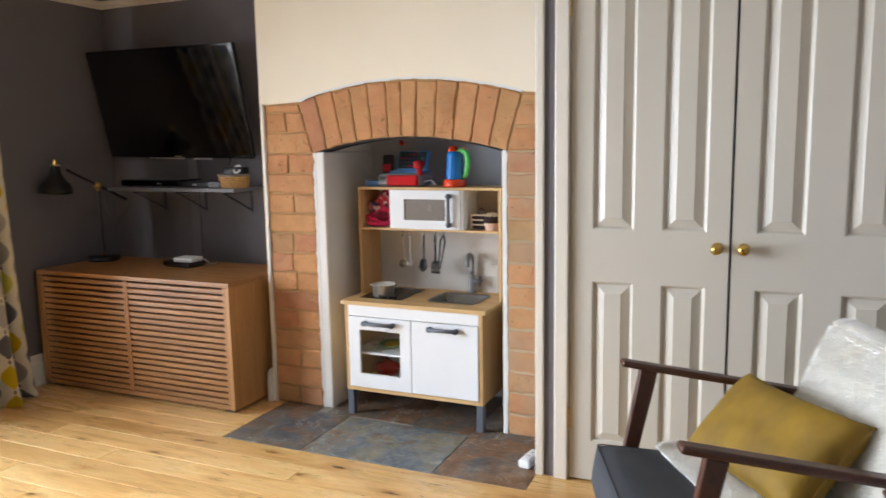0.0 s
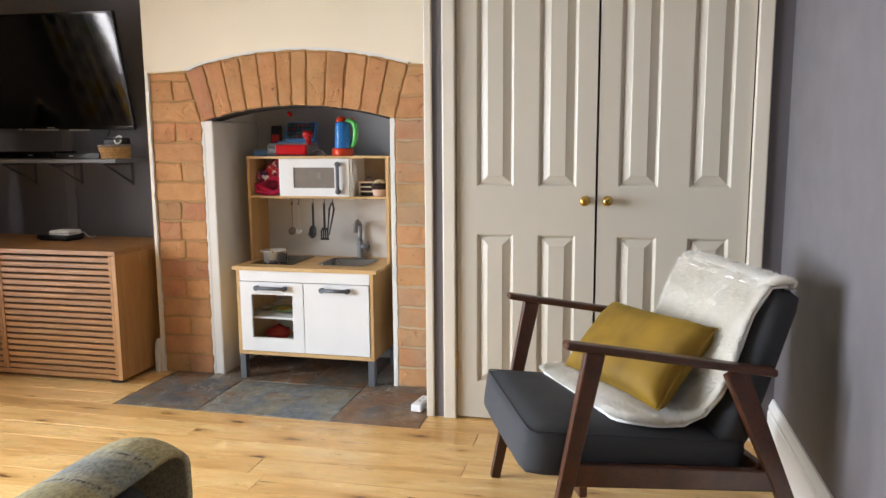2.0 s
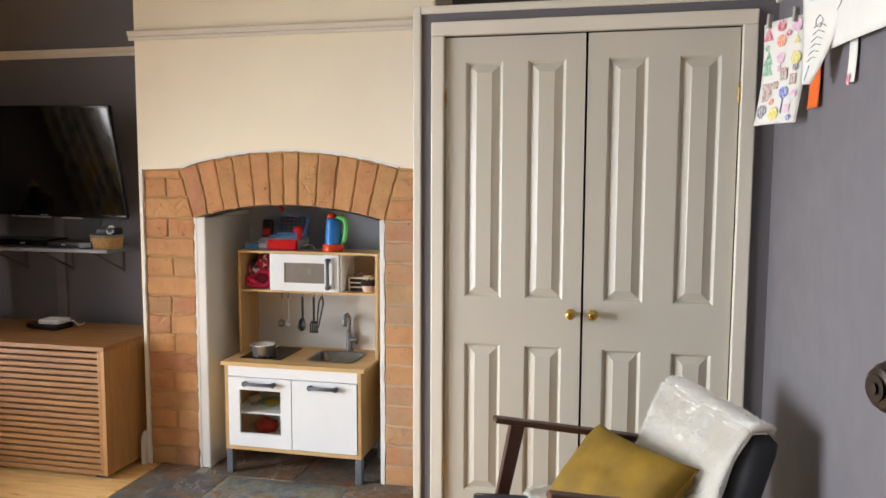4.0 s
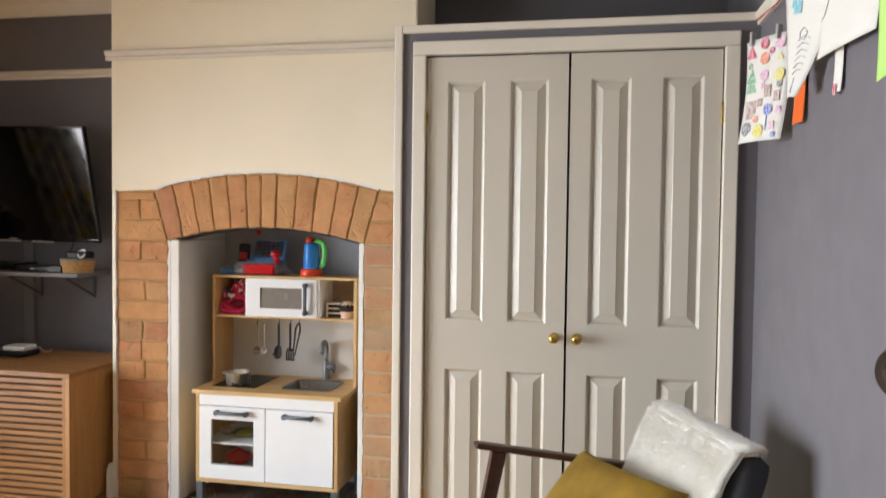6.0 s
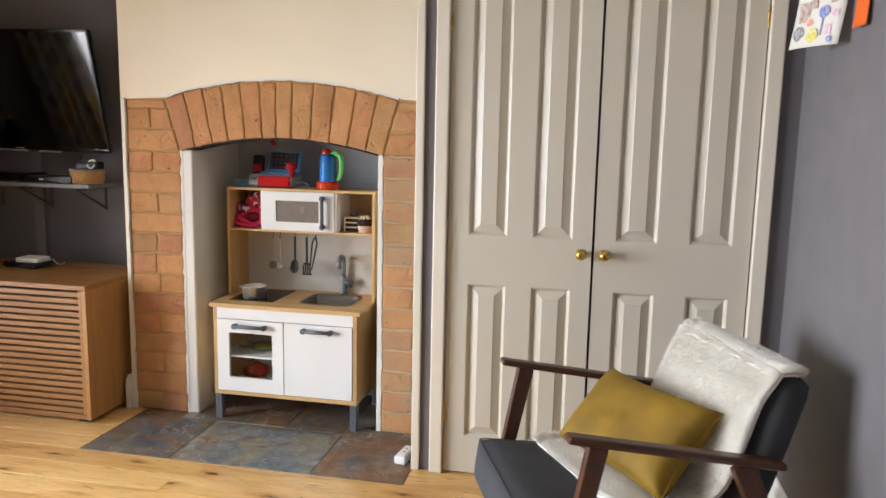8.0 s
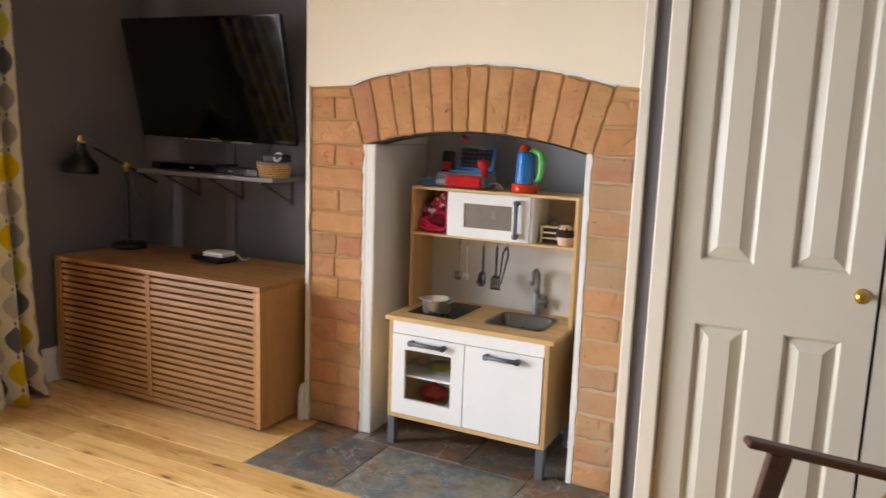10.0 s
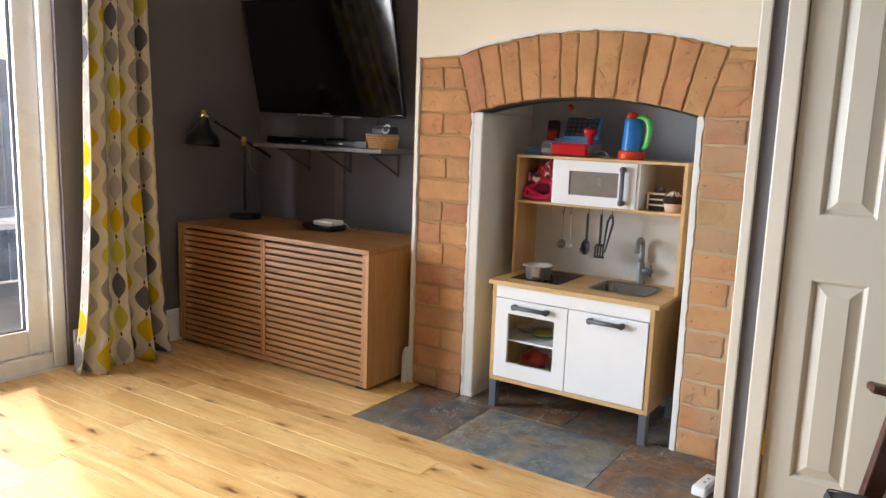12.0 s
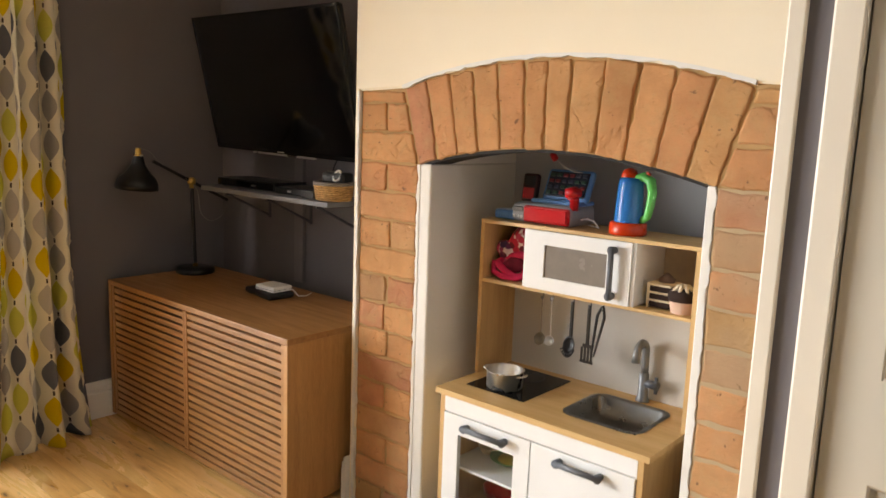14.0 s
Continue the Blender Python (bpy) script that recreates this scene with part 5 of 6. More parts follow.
def fabric_toys():
    z = 0.878
    m = empty("oven_mitt", pose(0.478, 0.236, z) @ Matrix.Scale(1.12, 4), label="spotted fabric oven mitt with pink trim, crumpled", category="oven mitt")
    bm = crumple(blob(0.050, 0.034, 0.078), 0.013, 26, 2.0)
    bm = moved(bm, pose(0.012, 0.012, 0.098, 0, 30, 0))
    part("cloth", bm, dotted("spotted_cotton"), m, "white cotton with dark and pink spots", True)
    part("thumb", moved(crumple(blob(0.026, 0.024, 0.046), 0.008, 34, 6.0), pose(-0.034, -0.004, 0.070, 0, -24, 0)), dotted("spotted_thumb"), m, "", True)
    pk = plain("pink_cotton", srgb(206, 34, 78), 0.85, 0, 0.3, 30)
    ring = [(0.052 * math.cos(2 * math.pi * i / 26) + 0.002, -0.024 + 0.012 * math.sin(2 * math.pi * i / 26), 0.044 + 0.026 * math.sin(2 * math.pi * i / 26) + 0.010 * math.sin(4 * math.pi * i / 26)) for i in range(27)]
    part("cuff", tube(ring, 0.011, 10, None, False), pk, m, "bright pink padded cuff", True)
    part("lining", moved(crumple(blob(0.042, 0.010, 0.022), 0.006, 40, 3.0), pose(0.002, -0.018, 0.044)), plain("wine_cotton", srgb(120, 20, 44), 0.9, 0, 0.3, 40), m, "deep red lining", True)
    part("strap", tube([(-0.058, -0.030, 0.050), (-0.052, -0.040, 0.018), (-0.020, -0.045, 0.010), (0.030, -0.042, 0.010), (0.058, -0.030, 0.024)], 0.009, 8), pk, m, "", True)
    c = empty("toy_cake_slice", pose(0.985, 0.235, z), label="toy slice of layered chocolate cake on the shelf", category="toy cake")
    choc, cream = plain("chocolate_felt", srgb(48, 28, 22), 0.9), plain("cream_felt", srgb(226, 206, 176), 0.9)
    for i in range(3):
        part("sponge", box(-0.022, -0.040, 0.004 + i * 0.022, 0.040, 0.040, 0.020 + i * 0.022, 0.003), choc, c)
        part("filling", box(-0.023, -0.0405, 0.020 + i * 0.022, 0.041, 0.0405, 0.026 + i * 0.022, 0.002), cream, c)
    part("icing", box(-0.030, -0.041, 0.0, -0.022, 0.041, 0.072, 0.003), cream, c)
    part("swirl", lathe([(0.022, 0.070), (0.024, 0.078), (0.014, 0.088), (0.004, 0.096), (0, 0.097)], 14, None, pose(0.004, 0.015, 0)), plain("grey_icing", srgb(120, 104, 98), 0.9), c, "", True)
    q = empty("toy_cupcake", pose(1.058, 0.205, z), label="toy cupcake with chocolate topping and cream", category="toy cake")
    part("case", lathe([(0, 0), (0.030, 0), (0.037, 0.038), (0, 0.040)], 30), plain("peach_case", srgb(226, 186, 164), 0.8), q)
    part("topping", lathe([(0.038, 0.034), (0.041, 0.046), (0.036, 0.062), (0, 0.066)], 26), choc, q, "", True)
    for i in range(8):
        a = 2 * math.pi * i / 8
        part("cream_curl", tube([(0.030 * math.cos(a), 0.030 * math.sin(a), 0.060), (0.014 * math.cos(a), 0.014 * math.sin(a), 0.074), (0, 0, 0.078)], [0.004, 0.006, 0.004], 6), cream, q, "", True)


fabric_toys()


def oven_toys():
    a = empty("toy_plate", pose(0.575, 0.12, 0.309), label="green and yellow toy plate inside the oven", category="toy plate")
    part("plate", lathe([(0, 0), (0.040, 0), (0.066, 0.014), (0.068, 0.017), (0.040, 0.006), (0, 0.005)], 30), plain("pale_green", srgb(120, 176, 120), 0.4), a, "", True)
    part("food", lathe([(0.042, 0.006), (0.034, 0.016), (0, 0.020)], 20), plain("yellow_toy", srgb(196, 176, 60), 0.5), a, "", True)
    b = empty("toy_bowl", pose(0.480, 0.13, 0.309), label="small cream toy dish inside the oven", category="toy dish")
    part("bowl", lathe([(0, 0), (0.024, 0), (0.036, 0.022), (0.033, 0.022), (0.022, 0.004), (0, 0.004)], 22), plain("beige_toy", srgb(196, 178, 150), 0.5), b, "", True)
    c = empty("toy_basket", pose(0.530, 0.14, 0.144), label="red toy fruit heap inside the oven", category="toy food")
    part("heap", moved(crumple(blob(0.065, 0.05, 0.040), 0.012, 40, 5.0), pose(0, 0, 0.046)), M_RED, c, "", True)
    d = empty("toy_cup", pose(0.632, 0.10, 0.144), label="small white and brown toy cup inside the oven", category="toy cup")
    part("cup", lathe([(0, 0), (0.020, 0), (0.026, 0.040), (0.023, 0.040), (0.018, 0.004), (0, 0.004)], 20), plain("toy_cup_grey", srgb(176, 164, 156), 0.5), d, "", True)


oven_toys()


# ---- hearth extension lead ----
def socket_block():
    s = empty("extension_socket", pose(1.384, -0.262, 0.004, 0, 0, -8), label="white plastic extension socket lying on the slate", category="socket")
    part("body", box(-0.027, -0.066, 0, 0.023, 0.060, 0.034, 0.008, 3), M_WHITE, s)
    part("socket_face", box(-0.019, -0.050, 0.034, 0.015, 0.045, 0.036, 0.002, 1), M_WHITE, s)
    for y in (-0.02, 0.015):
        part("pin_hole", box(-0.006, y, 0.036, 0.002, y + 0.006, 0.0365), M_BLACK, s)
    part("cable", tube([(0.0, 0.060, 0.016), (0.004, 0.09, 0.02), (0.016, 0.13, 0.06), (0.026, 0.17, 0.10), (0.03, 0.22, 0.04), (0.03, 0.25, 0.006)], 0.0035, 8), M_WHITE, s, "", True)


socket_block()


# ---- armchair ----
def beam(p, q, w, h, bevel=0.006, taper=1.0, bm=None):
    """A bar from p to q, w wide across x, h deep; grain along it (local z)."""
    p, q = Vector(p), Vector(q)
    d = q - p
    b = box(-w / 2, -h / 2, 0, w / 2, h / 2, d.length, bevel, 3)
    if taper != 1.0:
        for v in b.verts:
            k = 1 + (taper - 1) * (1 - v.co.z / d.length)
            v.co.x *= 0.5 + k / 2
            v.co.y *= k
    z = d.normalized()
    x = Vector((1, 0, 0))
    x = (x - z * x.dot(z)).normalized()
    m = Matrix((x, z.cross(x), z)).transposed().to_4x4()
    m.translation = p
    return moved(b, m)


M_WALNUT = wood("walnut_frame", srgb(92, 52, 34), srgb(54, 28, 18), 0.32, (20, 6, 6), 0, 0.1, 0.1)


def soft_box(x0, y0, z0, x1, y1, z1, r, puff, cuts=9):
    """An upholstered block: rounded edges, slightly domed faces."""
    bm = bmesh.new()
    bmesh.ops.create_cube(bm, size=2.0)
    bmesh.ops.subdivide_edges(bm, edges=bm.edges[:], cuts=cuts, use_grid_fill=True)
    c = Vector(((x0 + x1) / 2, (y0 + y1) / 2, (z0 + z1) / 2))
    h = Vector(((x1 - x0) / 2, (y1 - y0) / 2, (z1 - z0) / 2))
    for v in bm.verts:
        p = Vector((v.co.x * h.x, v.co.y * h.y, v.co.z * h.z))
        inner = Vector((max(-h.x + r, min(h.x - r, p.x)), max(-h.y + r, min(h.y - r, p.y)), max(-h.z + r, min(h.z - r, p.z))))
        d = p - inner
        if d.length > r:
            d = d.normalized() * r
        q = inner + d
        u = v.co
        dome = Vector((0, 0, 0))
        for i in range(3):
            if abs(u[i]) > 0.999:
                o = [k for k in range(3) if k != i]
                dome[i] = math.copysign(puff * (1 - u[o[0]] ** 2) * (1 - u[o[1]] ** 2), u[i])
        v.co = c + q + dome
    return bm


CHAIR = pose(1.964, -1.120, 0, 0, 0, -68.7)


def armchair():
    c = empty("armchair", CHAIR, label="walnut-stained armchair with charcoal wool cushions", category="chair")
    for s in (-1, 1):
        x = 0.308 * s
        bm = beam((x, -0.020, 0.630), (x, 0.552, 0.529), 0.046, 0.022, 0.009, 0.92)
        part("armrest", bm, M_WALNUT, c)
        part("front_leg", beam((x, -0.062, 0.0), (x, 0.060, 0.606), 0.028, 0.052, 0.006, 0.62), M_WALNUT, c)
        part("rear_leg", beam((x, 0.680, 0.0), (x, 0.440, 0.540), 0.028, 0.062, 0.006, 0.60), M_WALNUT, c)
        part("side_rail", beam((x * 0.985, 0.000, 0.285), (x * 0.985, 0.590, 0.225), 0.024, 0.060, 0.005), M_WALNUT, c)
    part("front_rail", box(-0.30, 0.030, 0.215, 0.30, 0.052, 0.262, 0.004), M_WALNUT, c)
    part("back_rail", box(-0.30, 0.520, 0.225, 0.30, 0.545, 0.275, 0.004), M_WALNUT, c)
    seat = soft_box(-0.278, 0, 0, 0.278, 0.62, 0.135, 0.030, 0.010)
    part("seat_cushion", moved(seat, pose(0, -0.118, 0.270, -6.8, 0, 0)), M_CHAIR, c, "charcoal wool seat cushion", True)
    for z in (0.1255,):
        seam = []
        for cx, cy, a0 in ((0.249, 0.591, 0), (-0.249, 0.591, 90), (-0.249, 0.029, 180), (0.249, 0.029, 270)):
            seam += [(cx + 0.022 * math.cos(radians(a0 + i * 22.5)), cy + 0.022 * math.sin(radians(a0 + i * 22.5)), z) for i in range(5)]
        part("seam", moved(tube(seam + seam[:1], 0.0019, 6, None, False), pose(0, -0.118, 0.270, -6.8, 0, 0)), M_CHAIR, c, "sewn cushion seam", True)
    back = soft_box(-0.272, 0, 0, 0.272, 0.100, 0.455, 0.030, 0.012)
    part("back_cushion", moved(back, pose(0, 0.415, 0.322, -19, 0, 0)), M_CHAIR, c, "charcoal wool back cushion", True)


armchair()


def fleece_point(s, u):
    """A place on the chair's front and top: s along the drape from behind the top to the seat front, u across (-1 to 1)."""
    path = [(0.628, 0.722), (0.602, 0.746), (0.566, 0.742), (0.520, 0.665), (0.478, 0.550), (0.438, 0.445), (0.405, 0.390), (0.345, 0.362), (0.265, 0.370), (0.185, 0.379), (0.115, 0.386)]
    k = s * (len(path) - 1)
    i = min(int(k), len(path) - 2)
    f = k - i
    y = path[i][0] * (1 - f) + path[i + 1][0] * f
    z = path[i][1] * (1 - f) + path[i + 1][1] * f
    mid = 0.016 - 0.030 * max(0, s - 0.45) / 0.55
    half = 0.238 + 0.006 * math.sin(s * 7.0 + 0.6) + 0.007 * math.sin(s * 17)
    if s < 0.12:
        half *= 1 - ((0.12 - s) / 0.12) ** 2 * 0.20
    if s > 0.90:
        half *= 1 - ((s - 0.90) / 0.10) ** 3 * 0.12
    x = mid + u * half
    y += 0.10 * max(0, s - 0.7) / 0.3 * (u * 0.35)
    return Vector((x, y, z))


def fleece():
    th = empty("sheepskin", CHAIR, label="white sheepskin draped over the armchair back and seat", category="sheepskin")
    nu, nv = 26, 70
    bm = bmesh.new()
    pts, nor = {}, {}
    for j in range(nv + 1):
        for i in range(nu + 1):
            pts[i, j] = fleece_point(j / nv, -1 + 2 * i / nu)
    for j in range(nv + 1):
        for i in range(nu + 1):
            a = pts[min(i + 1, nu), j] - pts[max(i - 1, 0), j]
            b = pts[i, min(j + 1, nv)] - pts[i, max(j - 1, 0)]
            nor[i, j] = (b.cross(a)).normalized()
    grid = {}
    for k in pts:
        grid[k] = bm.verts.new(pts[k] + nor[k] * (0.004 + 0.006 * min(1.0, 6.0 * min(k[0], nu - k[0]) / nu, 9.0 * min(k[1], nv - k[1]) / nv) + 0.003 * noise.noise(pts[k] * 16)))
    for j in range(nv):
        for i in range(nu):
            bm.faces.new((grid[i, j], grid[i, j + 1], grid[i + 1, j + 1], grid[i + 1, j]))
    bmesh.ops.recalc_face_normals(bm, faces=bm.faces[:])
    wool = Nodes("fleece_wool")
    v = wool.coords()
    wool.base(wool.ramp(wool.noise(v, 14, 4), (0.3, srgb(250, 246, 238)), (0.7, srgb(254, 253, 250))))
    wool.gloss(0.95, 0, 0.15)
    wool.bump(wool.noise(v, 260, 3), 0.35, 0.002)
    tl_ = wool.add("ShaderNodeBsdfTranslucent", Color=srgb(253, 250, 244))
    mx = wool.add("ShaderNodeMixShader")
    mx.inputs[0].default_value = 0.38
    wool.link(wool.b.outputs[0], mx.inputs[1])
    wool.link(tl_.outputs[0], mx.inputs[2])
    wool.link(mx.outputs[0], wool.t.nodes["Material Output"].inputs[0])
    pelt = plain("fleece_pelt", srgb(252, 249, 243), 0.95, 0, 0.02, 30, 0.5, 0.15)
    hide = part("hide", bm, pelt, th, "", True)
    md = hide.modifiers.new("thickness", "SOLIDIFY")
    md.thickness, md.offset = 0.006, -1
    rnd = random.Random(5)
    verts, faces = [], []
    for q in range(90000):
        s, u = rnd.random(), rnd.uniform(-1, 1)
        if q % 5 == 0:
            u = math.copysign(1 - rnd.random() * 0.06, u)
        elif q % 14 == 0:
            s = rnd.choice((rnd.random() * 0.03, 1 - rnd.random() * 0.03))
        i, j = min(int((u + 1) / 2 * nu), nu), min(int(s * nv), nv)
        p, n = fleece_point(s, u), nor[i, j]
        down = (fleece_point(min(1, s + 0.03), u) - fleece_point(max(0, s - 0.03), u)).normalized()
        p = p + n * (0.006 + 0.009 * min(1.0, 3.0 * (1 - abs(u)), 9.0 * s, 9.0 * (1 - s)))
        clump = Vector((noise.noise(p * 30), noise.noise(p * 30 + Vector((7, 0, 0))), noise.noise(p * 30 + Vector((0, 7, 0)))))
        rim = max(0.0, (abs(u) - 0.90) / 0.10)
        out = Vector((math.copysign(0.8 * rim, u), 0, 0)) + down * (0.8 * max(0.0, (s - 0.95) / 0.05) - 0.5 * max(0.0, (0.05 - s) / 0.05))
        d = (n * 0.95 + down * 0.30 + clump * 0.22 + out + Vector((rnd.gauss(0, 0.22), rnd.gauss(0, 0.22), rnd.gauss(0, 0.22)))).normalized()
        L = rnd.uniform(0.012, 0.020) * (1 + 0.6 * rim)
        side = d.orthogonal().normalized()
        side = (side * math.cos(q) + d.cross(side) * math.sin(q)) * rnd.uniform(0.0007, 0.0012)
        bend = clump * 0.003 + down * 0.004
        k = len(verts)
        verts += [p - side, p + side, p + d * L * 0.6 + side * 0.7, p + d * L + bend]
        faces += [(k, k + 1, k + 2), (k, k + 2, k + 3)]
    me = bpy.data.meshes.new("wool")
    me.from_pydata([tuple(v) for v in verts], [], faces)
    me.materials.append(wool.m)
    w = new("wool", me)
    w.parent = th
    tagged(w, kind="stuff")


fleece()


def cushion():
    ex = Vector((0.560, -0.826, 0.045)).normalized()
    ez = Vector((0.590, 0.360, 0.722))
    ez = (ez - ex * ez.dot(ex)).normalized()
    ey = ez.cross(ex)
    m = Matrix((ex, ey, ez)).transposed().to_4x4()
    m.translation = Vector((2.240, -0.972, 0.503))
    th = empty("cushion", m, label="mustard velvet cushion leaning on the sheepskin", category="cushion")
    bm = bmesh.new()
    n, W_, H_ = 30, 0.246, 0.142
    layers = []
    for s in (-1, 1):
        g = {}
        for i in range(n + 1):
            for j in range(n + 1):
                u, v = -1 + 2 * i / n, -1 + 2 * j / n
                pin = 1 - 0.07 * (1 - v * v) * abs(u) ** 3
                pin2 = 1 - 0.09 * (1 - u * u) * abs(v) ** 3
                t = 0.066 * (max(0, 1 - u ** 4) * max(0, 1 - v ** 4)) ** 0.45
                t += 0.006 * noise.noise((u * 3, v * 3, s * 2.0)) * (1 - u * u) * (1 - v * v)
                t += 0.005 * math.sin(9 * (u + v)) * max(0, abs(u * v) - 0.25)
                if s > 0 and (i in (0, n) or j in (0, n)):
                    g[i, j] = layers[0][i, j]
                else:
                    g[i, j] = bm.verts.new((W_ * u * pin, s * t, H_ * v * pin2))
        layers.append(g)
        for i in range(n):
            for j in range(n):
                q = (g[i, j], g[i + 1, j], g[i + 1, j + 1], g[i, j + 1])
                bm.faces.new(q if s < 0 else q[::-1])
    bmesh.ops.recalc_face_normals(bm, faces=bm.faces[:])
    part("cover", bm, M_VELVET, th, "", True)
    rim = []
    for k in range(81):
        a = k / 80 * 4
        side, f = int(a) % 4, a - int(a)
        u, v = ((-1 + 2 * f, -1), (1, -1 + 2 * f), (1 - 2 * f, 1), (-1, 1 - 2 * f))[side]
        rim.append((W_ * u * (1 - 0.07 * (1 - v * v) * abs(u) ** 3), 0, H_ * v * (1 - 0.09 * (1 - u * u) * abs(v) ** 3)))
    part("piping", tube(rim, 0.0022, 6, None, False), M_VELVET, th, "", True)


cushion()


# ---- sofa with a throw ----
def throw_mat():
    n = Nodes("knitted_throw")
    v = n.coords()
    base = n.ramp(n.noise(v, 5, 4), (0.3, srgb(140, 135, 118)), (0.7, srgb(178, 172, 152)))
    stripe = n.add("ShaderNodeTexWave", Scale=1.5, Distortion=0.3)
    stripe.bands_direction = "Y"
    n.link(v, stripe.inputs["Vector"])
    base = n.mix(n.ramp(stripe.outputs["Fac"], (0.62, grey3(0)), (0.74, grey3(0.6))), base, srgb(176, 160, 112))
    base = n.mix(n.ramp(stripe.outputs["Fac"], (0.12, grey3(0.5)), (0.26, grey3(0))), base, srgb(112, 122, 128))
    w = n.add("ShaderNodeTexWave", Scale=3.0, Distortion=0.6)
    w.bands_direction = "Y"
    n.link(v, w.inputs["Vector"])
    line = n.ramp(w.outputs["Fac"], (0.985, grey3(0)), (0.995, grey3(0.7)))
    dash = n.ramp(n.noise(n.coords((190, 30, 190)), 1.0, 2), (0.45, grey3(0)), (0.55, grey3(1)))
    base = n.mix(n.mix(1.0, line, dash, "MULTIPLY"), base, srgb(52, 52, 46))
    knit = n.noise(n.coords((1, 0.6, 1)), 160, 4, 0.75)
    n.base(n.mix(0.8, base, n.ramp(knit, (0.36, grey3(0.4)), (0.62, grey3(1.1))), "MULTIPLY"))
    n.gloss(0.95, 0, 0.15)
    n.bump(knit, 0.8, 0.002)
    return n.m


def sofa():
    s = empty("sofa", pose(-0.55, -3.06, 0), label="dark grey upholstered sofa facing the fireplace", category="sofa")
    grey = cloth("sofa_charcoal", srgb(58, 58, 60), 0.12)
    part("base", soft_box(0.02, 0.05, 0.10, 1.99, 0.86, 0.32, 0.02, 0.004, 5), grey, s)
    for x in (0.24, 1.01):
        part("seat_cushion", soft_box(x, 0.22, 0.315, x + 0.76, 0.87, 0.45, 0.04, 0.015, 7), grey, s, "", True)
    part("backrest", soft_box(0.02, 0.02, 0.30, 1.99, 0.24, 0.84, 0.05, 0.01, 7), grey, s, "", True)
    for x in (0.0, 1.795):
        part("arm", soft_box(x, 0.03, 0.10, x + 0.215, 0.890, 0.580, 0.085, 0.010, 11), grey, s, "", True)
    for x in (0.08, 1.92):
        for y in (0.10, 0.84):
            part("foot", tube([(x, y, 0), (x, y, 0.105)], [0.018, 0.026], 12), M_WALNUT, s)
    t = empty("throw_blanket", pose(1.245, -2.98, 0), label="grey-green knitted throw draped over the sofa arm", category="blanket")
    bm = bmesh.new()
    prof = [(-0.014, 0.30), (-0.014, 0.47), (0.006, 0.545), (0.045, 0.590), (0.105, 0.604), (0.150, 0.597), (0.176, 0.582)]
    rows = []
    for j in range(37):
        v = j / 30
        e = max(0.0, v - 0.93)
        run = min(v, 0.93)
        row = []
        for i, (x, z) in enumerate(prof):
            a = min(1.0, e / 0.12) * math.pi / 2
            wob = 0.006 * noise.noise((x * 9, v * 6, 1.7))
            fall = 0.045 * (1 - math.cos(a)) + max(0.0, e - 0.12) * 1.6
            row.append(bm.verts.new((x + wob, 0.06 + 0.84 * run + 0.060 * math.sin(a), max(0.12, z + wob - fall))))
        rows.append(row)
    for p, q in zip(rows, rows[1:]):
        for i in range(len(prof) - 1):
            bm.faces.new((p[i], p[i + 1], q[i + 1], q[i]))
    ob = part("blanket", bm, throw_mat(), t, "", True)
    sub = ob.modifiers.new("smooth", "SUBSURF")
    sub.levels = sub.render_levels = 2
    md = ob.modifiers.new("thickness", "SOLIDIFY")
    md.thickness, md.offset = 0.012, 1


sofa()


# ---- children's drawings ----
def paper(name, m, w, h, label, colour, bend=0.02, slant=0.0, taper=0.0, clips=(-0.3, 0.3)):
    p = empty(name, m, label=label, category="drawing", group="drawings on the line")
    bm = bmesh.new()
    g = {}
    for i in range(9):
        for j in range(11):
            u, v = i / 8 - 0.5, j / 10
            g[i, j] = bm.verts.new((w * u * (1 - taper * v * v) + slant * v, bend * math.sin(math.pi * v) * 0.5 + bend * (2 * u) ** 2 * 0.4, -h * v))
    for i in range(8):
        for j in range(10):
            bm.faces.new((g[i, j], g[i, j + 1], g[i + 1, j + 1], g[i + 1, j]))
    ob = part("sheet", bm, plain(name + "_sheet", colour, 0.8, 0, 0.02, 6), p, "", True)
    md = ob.modifiers.new("thickness", "SOLIDIFY")
    md.thickness = 0.0012
    for u in clips:
        part("clip", box(w * u - 0.005, -0.010, -0.018, w * u + 0.005, 0.010, 0.026, 0.002, 1), plain("clear_clip", srgb(170, 166, 158), 0.3), p, "small clear plastic clip")

    def at(u, v, off=0.0022):
        return Vector((w * u * (1 - taper * v * v) + slant * v, bend * math.sin(math.pi * v) * 0.5 + bend * (2 * u) ** 2 * 0.4 - off, -h * v))
    return p, at


def doodle(p, at, u, v, r, colour, kind):
    c = at(u, v)
    bm = bmesh.new()
    n = {"disc": 14, "tri": 3, "box": 4}[kind]
    rot = {"disc": 0, "tri": 90, "box": 45}[kind]
    a = [bm.verts.new((c.x + r * math.cos(radians(rot) + 2 * math.pi * i / n), c.y, c.z + r * (1.35 if kind != "disc" else 1.0) * math.sin(radians(rot) + 2 * math.pi * i / n))) for i in range(n)]
    f = bm.faces.new(a)
    bmesh.ops.extrude_face_region(bm, geom=[f])
    for v_ in bm.verts[n:]:
        v_.co.y -= 0.0004
    bmesh.ops.recalc_face_normals(bm, faces=bm.faces[:])
    part("doodle", bm, colour, p)


def stroke(p, at, pts, colour, r=0.0012):
    part("pencil_line", tube([at(u, v, 0.0015) for u, v in pts], r, 5), colour, p)


